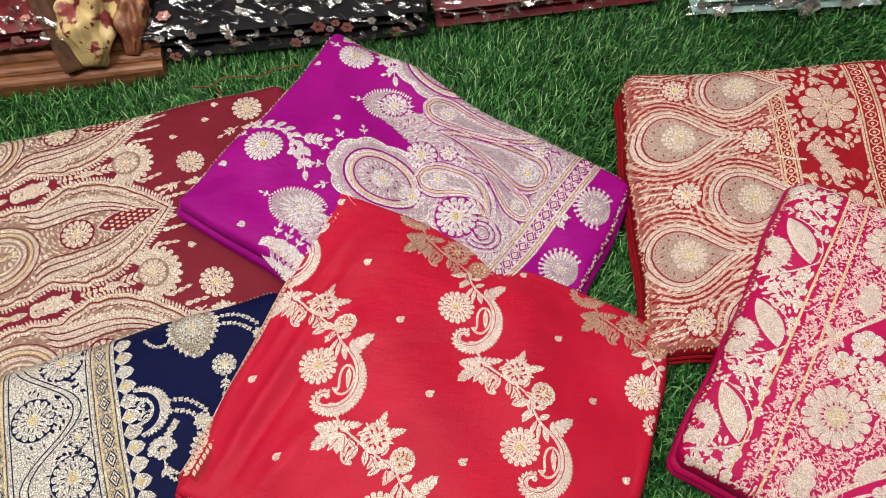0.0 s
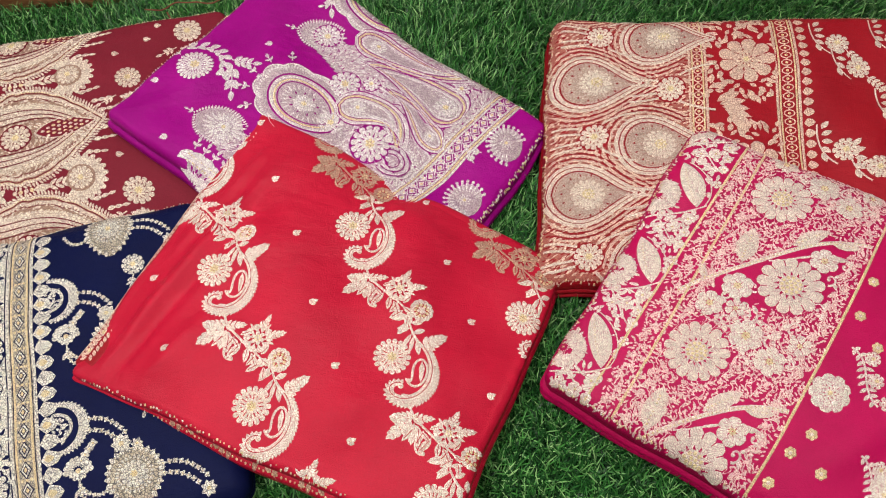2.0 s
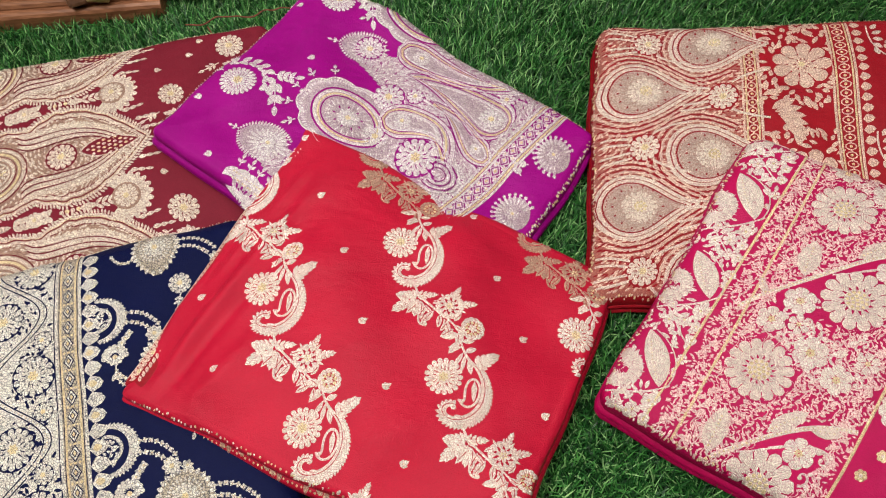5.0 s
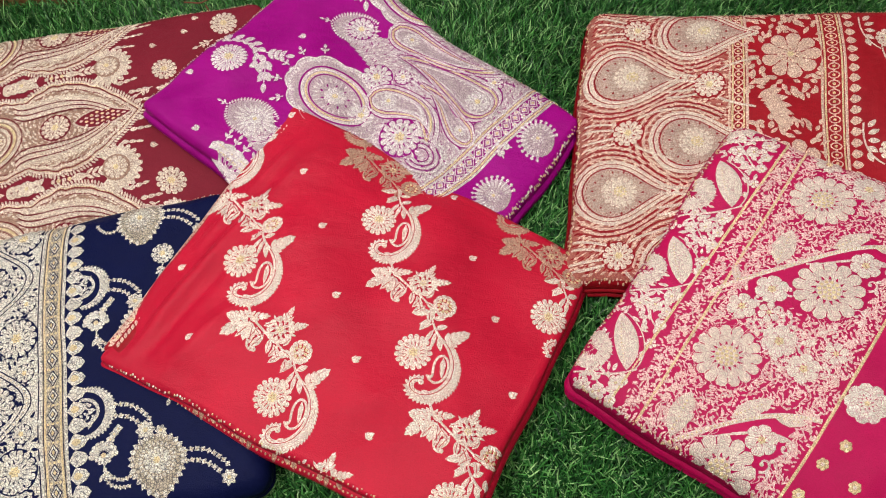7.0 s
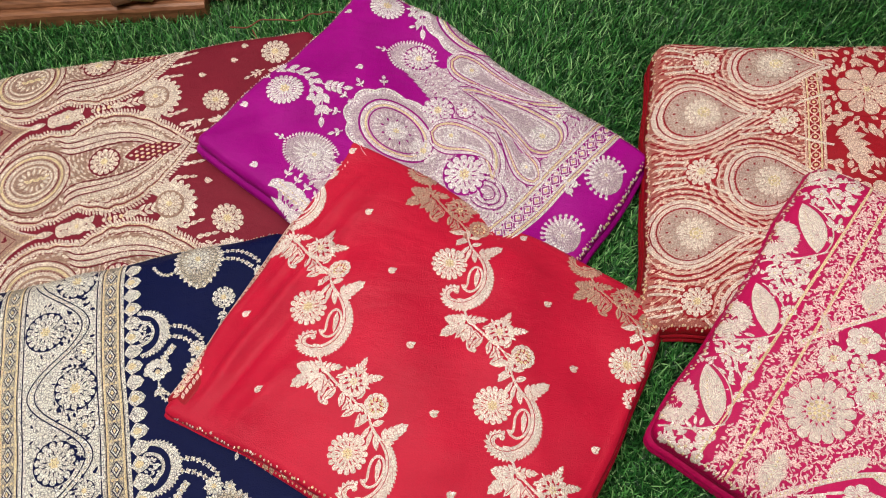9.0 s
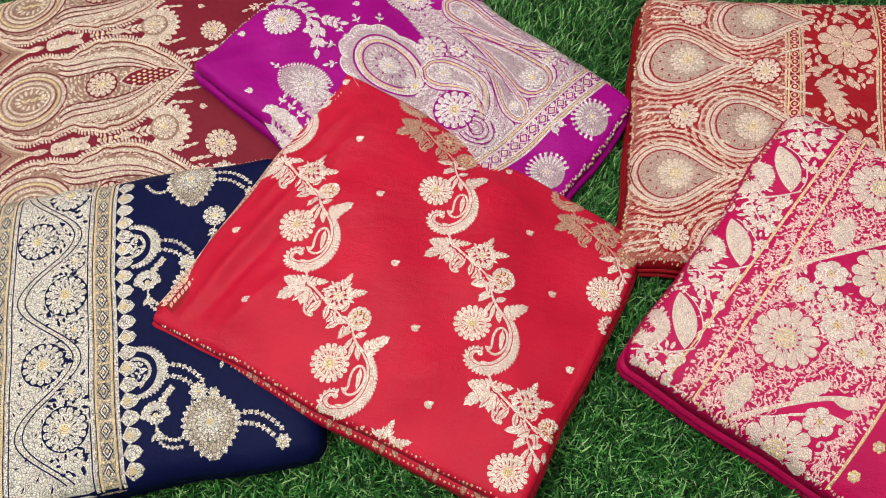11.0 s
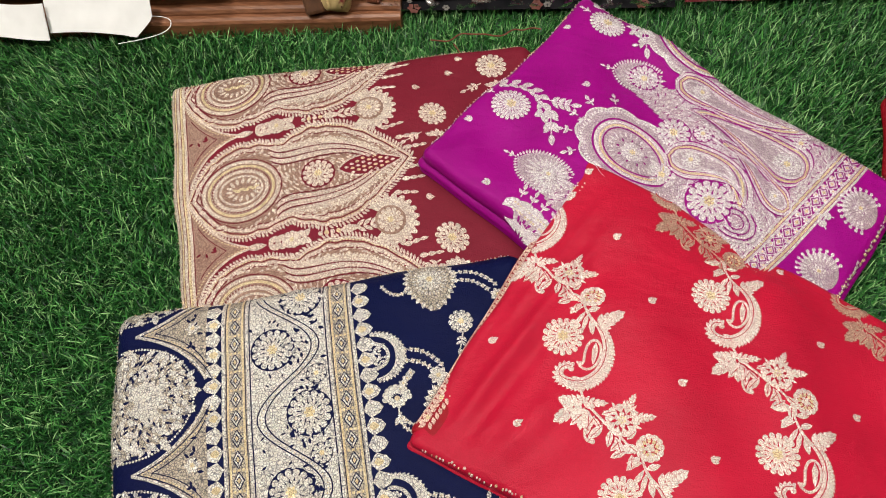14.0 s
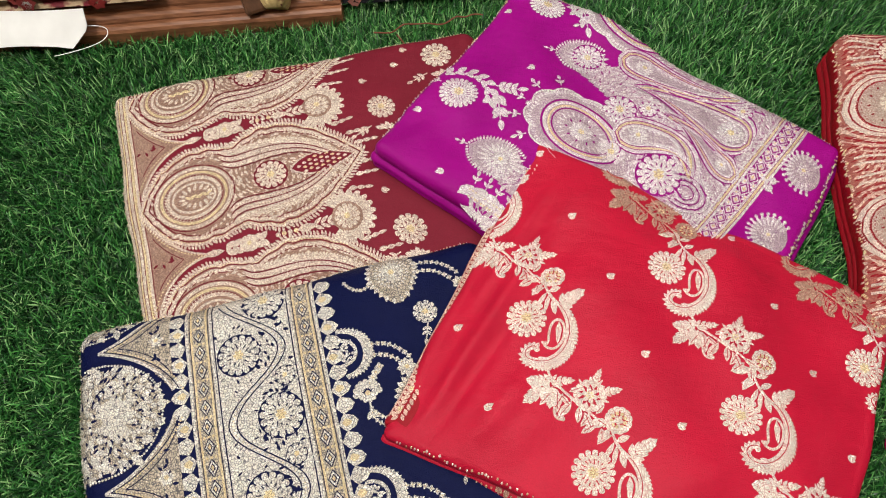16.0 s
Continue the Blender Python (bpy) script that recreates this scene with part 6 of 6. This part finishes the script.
def paper_tag():
    ob = thing("paper_tag", -0.90, 0.74, 0.05, "blank white paper tag leaning on the stand", "paper tag")
    def sheet(name, x0, x1, y, z0, z1, cut, seed):
        v, f, n, k = [], [], 14, 8
        for i in range(n):
            for j in range(k):
                u, w = i / (n - 1), j / (k - 1)
                x = x0 + (x1 - x0) * (u if w > 0.5 or u < 0.7 else u - (0.5 - w) * cut * (u - 0.7) / 0.3)
                p = Vector((x, y + 0.030 * w + 0.004 * math.sin(u * 3 + seed), z0 + (z1 - z0) * w + 0.002 * math.sin(u * 5 + w * 2)))
                q = pose(0, 0, 0, 0, 0, 9.0) @ (p - Vector((-0.9, y, 0))) + Vector((-0.9, y, 0))
                v.append(tuple(q))
        f = [(i * k + j, (i + 1) * k + j, (i + 1) * k + j + 1, i * k + j + 1) for i in range(n - 1) for j in range(k - 1)]
        m = len(v)
        v += [(x, yy + 0.0012, z - 0.0006) for x, yy, z in v]
        f += [tuple(m + c for c in q[::-1]) for q in f]
        mesh_object(name, v, f, PAPER, ob)
    sheet("card", -0.945, -0.785, 0.706, 0.034, 0.074, 0.35, 1)
    sheet("flap", -1.06, -0.940, 0.699, 0.036, 0.074, 0.0, 2)


paper_tag()


def strand(name, label, pts, r, mat, category):
    cu = bpy.data.curves.new(name, "CURVE")
    cu.dimensions, cu.bevel_depth, cu.bevel_resolution = "3D", r, 2
    sp = cu.splines.new("NURBS")
    sp.points.add(len(pts) - 1)
    for q, p in zip(sp.points, pts):
        q.co = (*p, 1)
    sp.use_endpoint_u, sp.order_u = True, 3
    cu.materials.append(mat)
    return tagged(new(name, cu), label, category)


rngs = random.Random(8)
line = [(-0.392 + 0.012 * i, 0.775 + 0.004 * i + rngs.uniform(-0.008, 0.008), 0.034 + rngs.uniform(-0.003, 0.005)) for i in range(13)]
strand("thread", "loose rust-brown thread lying on the turf", line, 0.0011, THREAD, "thread")
strand("thread", "loose rust-brown thread end lying on the turf", [(-0.36, 0.772, 0.035), (-0.345, 0.755, 0.036), (-0.338, 0.735, 0.034), (-0.318, 0.726, 0.034)], 0.001, THREAD, "thread")
strand("string", "thin pale string of the paper tag", [(-0.80, 0.742, 0.05), (-0.775, 0.758, 0.04), (-0.765, 0.735, 0.036), (-0.80, 0.712, 0.034), (-0.835, 0.70, 0.033)], 0.0006, PAPER, "string")


# ---- turf fibres ----
def inside_quad(x, y, quad, shrink):
    c = np.mean(quad, axis=0)
    q = c + (np.array(quad) - c) * shrink
    ok = np.ones(len(x), bool)
    for i in range(4):
        (x0, y0), (x1, y1) = q[i], q[(i + 1) % 4]
        ok &= (x1 - x0) * (y - y0) - (y1 - y0) * (x - x0) < 0
    return ok


def turf(count, x0, x1, y0, y1, seed):
    rng = np.random.default_rng(seed)
    x, y = rng.uniform(x0, x1, count), rng.uniform(y0, y1, count)
    quads = [[(-0.148, 0.554), (0.218, 0.421), (0.126, 0.113), (-0.263, 0.223)], [(-0.188, 0.827), (0.189, 0.62), (0.048, 0.333), (-0.329, 0.54)],
             [(-0.695, 0.61), (-0.26, 0.734), (-0.12, 0.42), (-0.555, 0.30)], [(-0.615, 0.283), (-0.215, 0.44), (-0.079, 0.129), (-0.492, -0.036)],
             [(0.198, 0.767), (0.65, 0.81), (0.655, 0.445), (0.208, 0.403)], [(0.373, 0.582), (0.78, 0.45), (0.60, 0.105), (0.224, 0.28)]]
    keep = np.ones(count, bool)
    press = np.ones(count)
    for q in quads:
        keep &= ~inside_quad(x, y, q, 0.9)
        press[inside_quad(x, y, q, 1.0)] = 0.55
    keep &= y < 0.80 + 0.2 * (x + 0.55) + 0.22
    x, y, press = x[keep], y[keep], press[keep]
    n = len(x)
    lean = 1.9 * np.sin(3.1 * x + 2.3 * y + 0.6) + 1.3 * np.sin(-5.3 * x + 6.1 * y + 2.0) + 0.8 * np.sin(17 * x + 11 * y)
    ang = lean * 0.55 + rng.normal(0, 1.5, n)
    length = rng.uniform(0.016, 0.033, n) * press
    tilt = np.clip(rng.normal(0.75, 0.28, n), 0.1, 1.35) + (1 - press) * 0.8
    d = np.stack([np.cos(ang), np.sin(ang), np.zeros(n)], 1)
    side = np.stack([-np.sin(ang), np.cos(ang), np.zeros(n)], 1)
    half = rng.uniform(0.00055, 0.00095, n)
    rows = []
    centre = np.stack([x, y, np.zeros(n)], 1)
    at, bend, last = centre, 0.25, 0.0
    for t, wd in ((0.0, 0.9), (0.4, 1.0), (0.75, 0.8), (1.0, 0.0)):
        step = (t - last)[..., None] if isinstance(t, np.ndarray) else t - last
        a = np.clip(tilt * (bend + t), 0, 1.5)
        at = at + (length * step)[:, None] * (d * np.sin(a)[:, None] + np.array((0, 0, 1.0)) * np.cos(a)[:, None])
        last = t
        if wd:
            rows += [at - side * (half * wd)[:, None], at + side * (half * wd)[:, None]]
        else:
            rows += [at]
    v = np.stack(rows, 1).reshape(-1, 3)
    b = np.arange(n)[:, None] * 7
    loops = np.concatenate([b + [0, 1, 3, 2], b + [2, 3, 5, 4], b + [4, 5, 6]], 1).ravel()
    sizes = np.tile([4, 4, 3], n)
    me = bpy.data.meshes.new("turf_fibres")
    me.vertices.add(len(v))
    me.vertices.foreach_set("co", v.ravel())
    me.loops.add(len(loops))
    me.loops.foreach_set("vertex_index", loops.astype(np.int32))
    me.polygons.add(len(sizes))
    me.polygons.foreach_set("loop_start", np.r_[0, np.cumsum(sizes)[:-1]].astype(np.int32))
    me.polygons.foreach_set("use_smooth", np.ones(len(sizes), bool))
    me.materials.append(TURF)
    me.update(calc_edges=True)
    ob = new("turf_fibres", me)
    return tagged(ob, "dense green plastic artificial turf fibres", "artificial turf", kind="stuff")


turf(380000, -1.15, 1.05, -0.30, 1.15, 4)
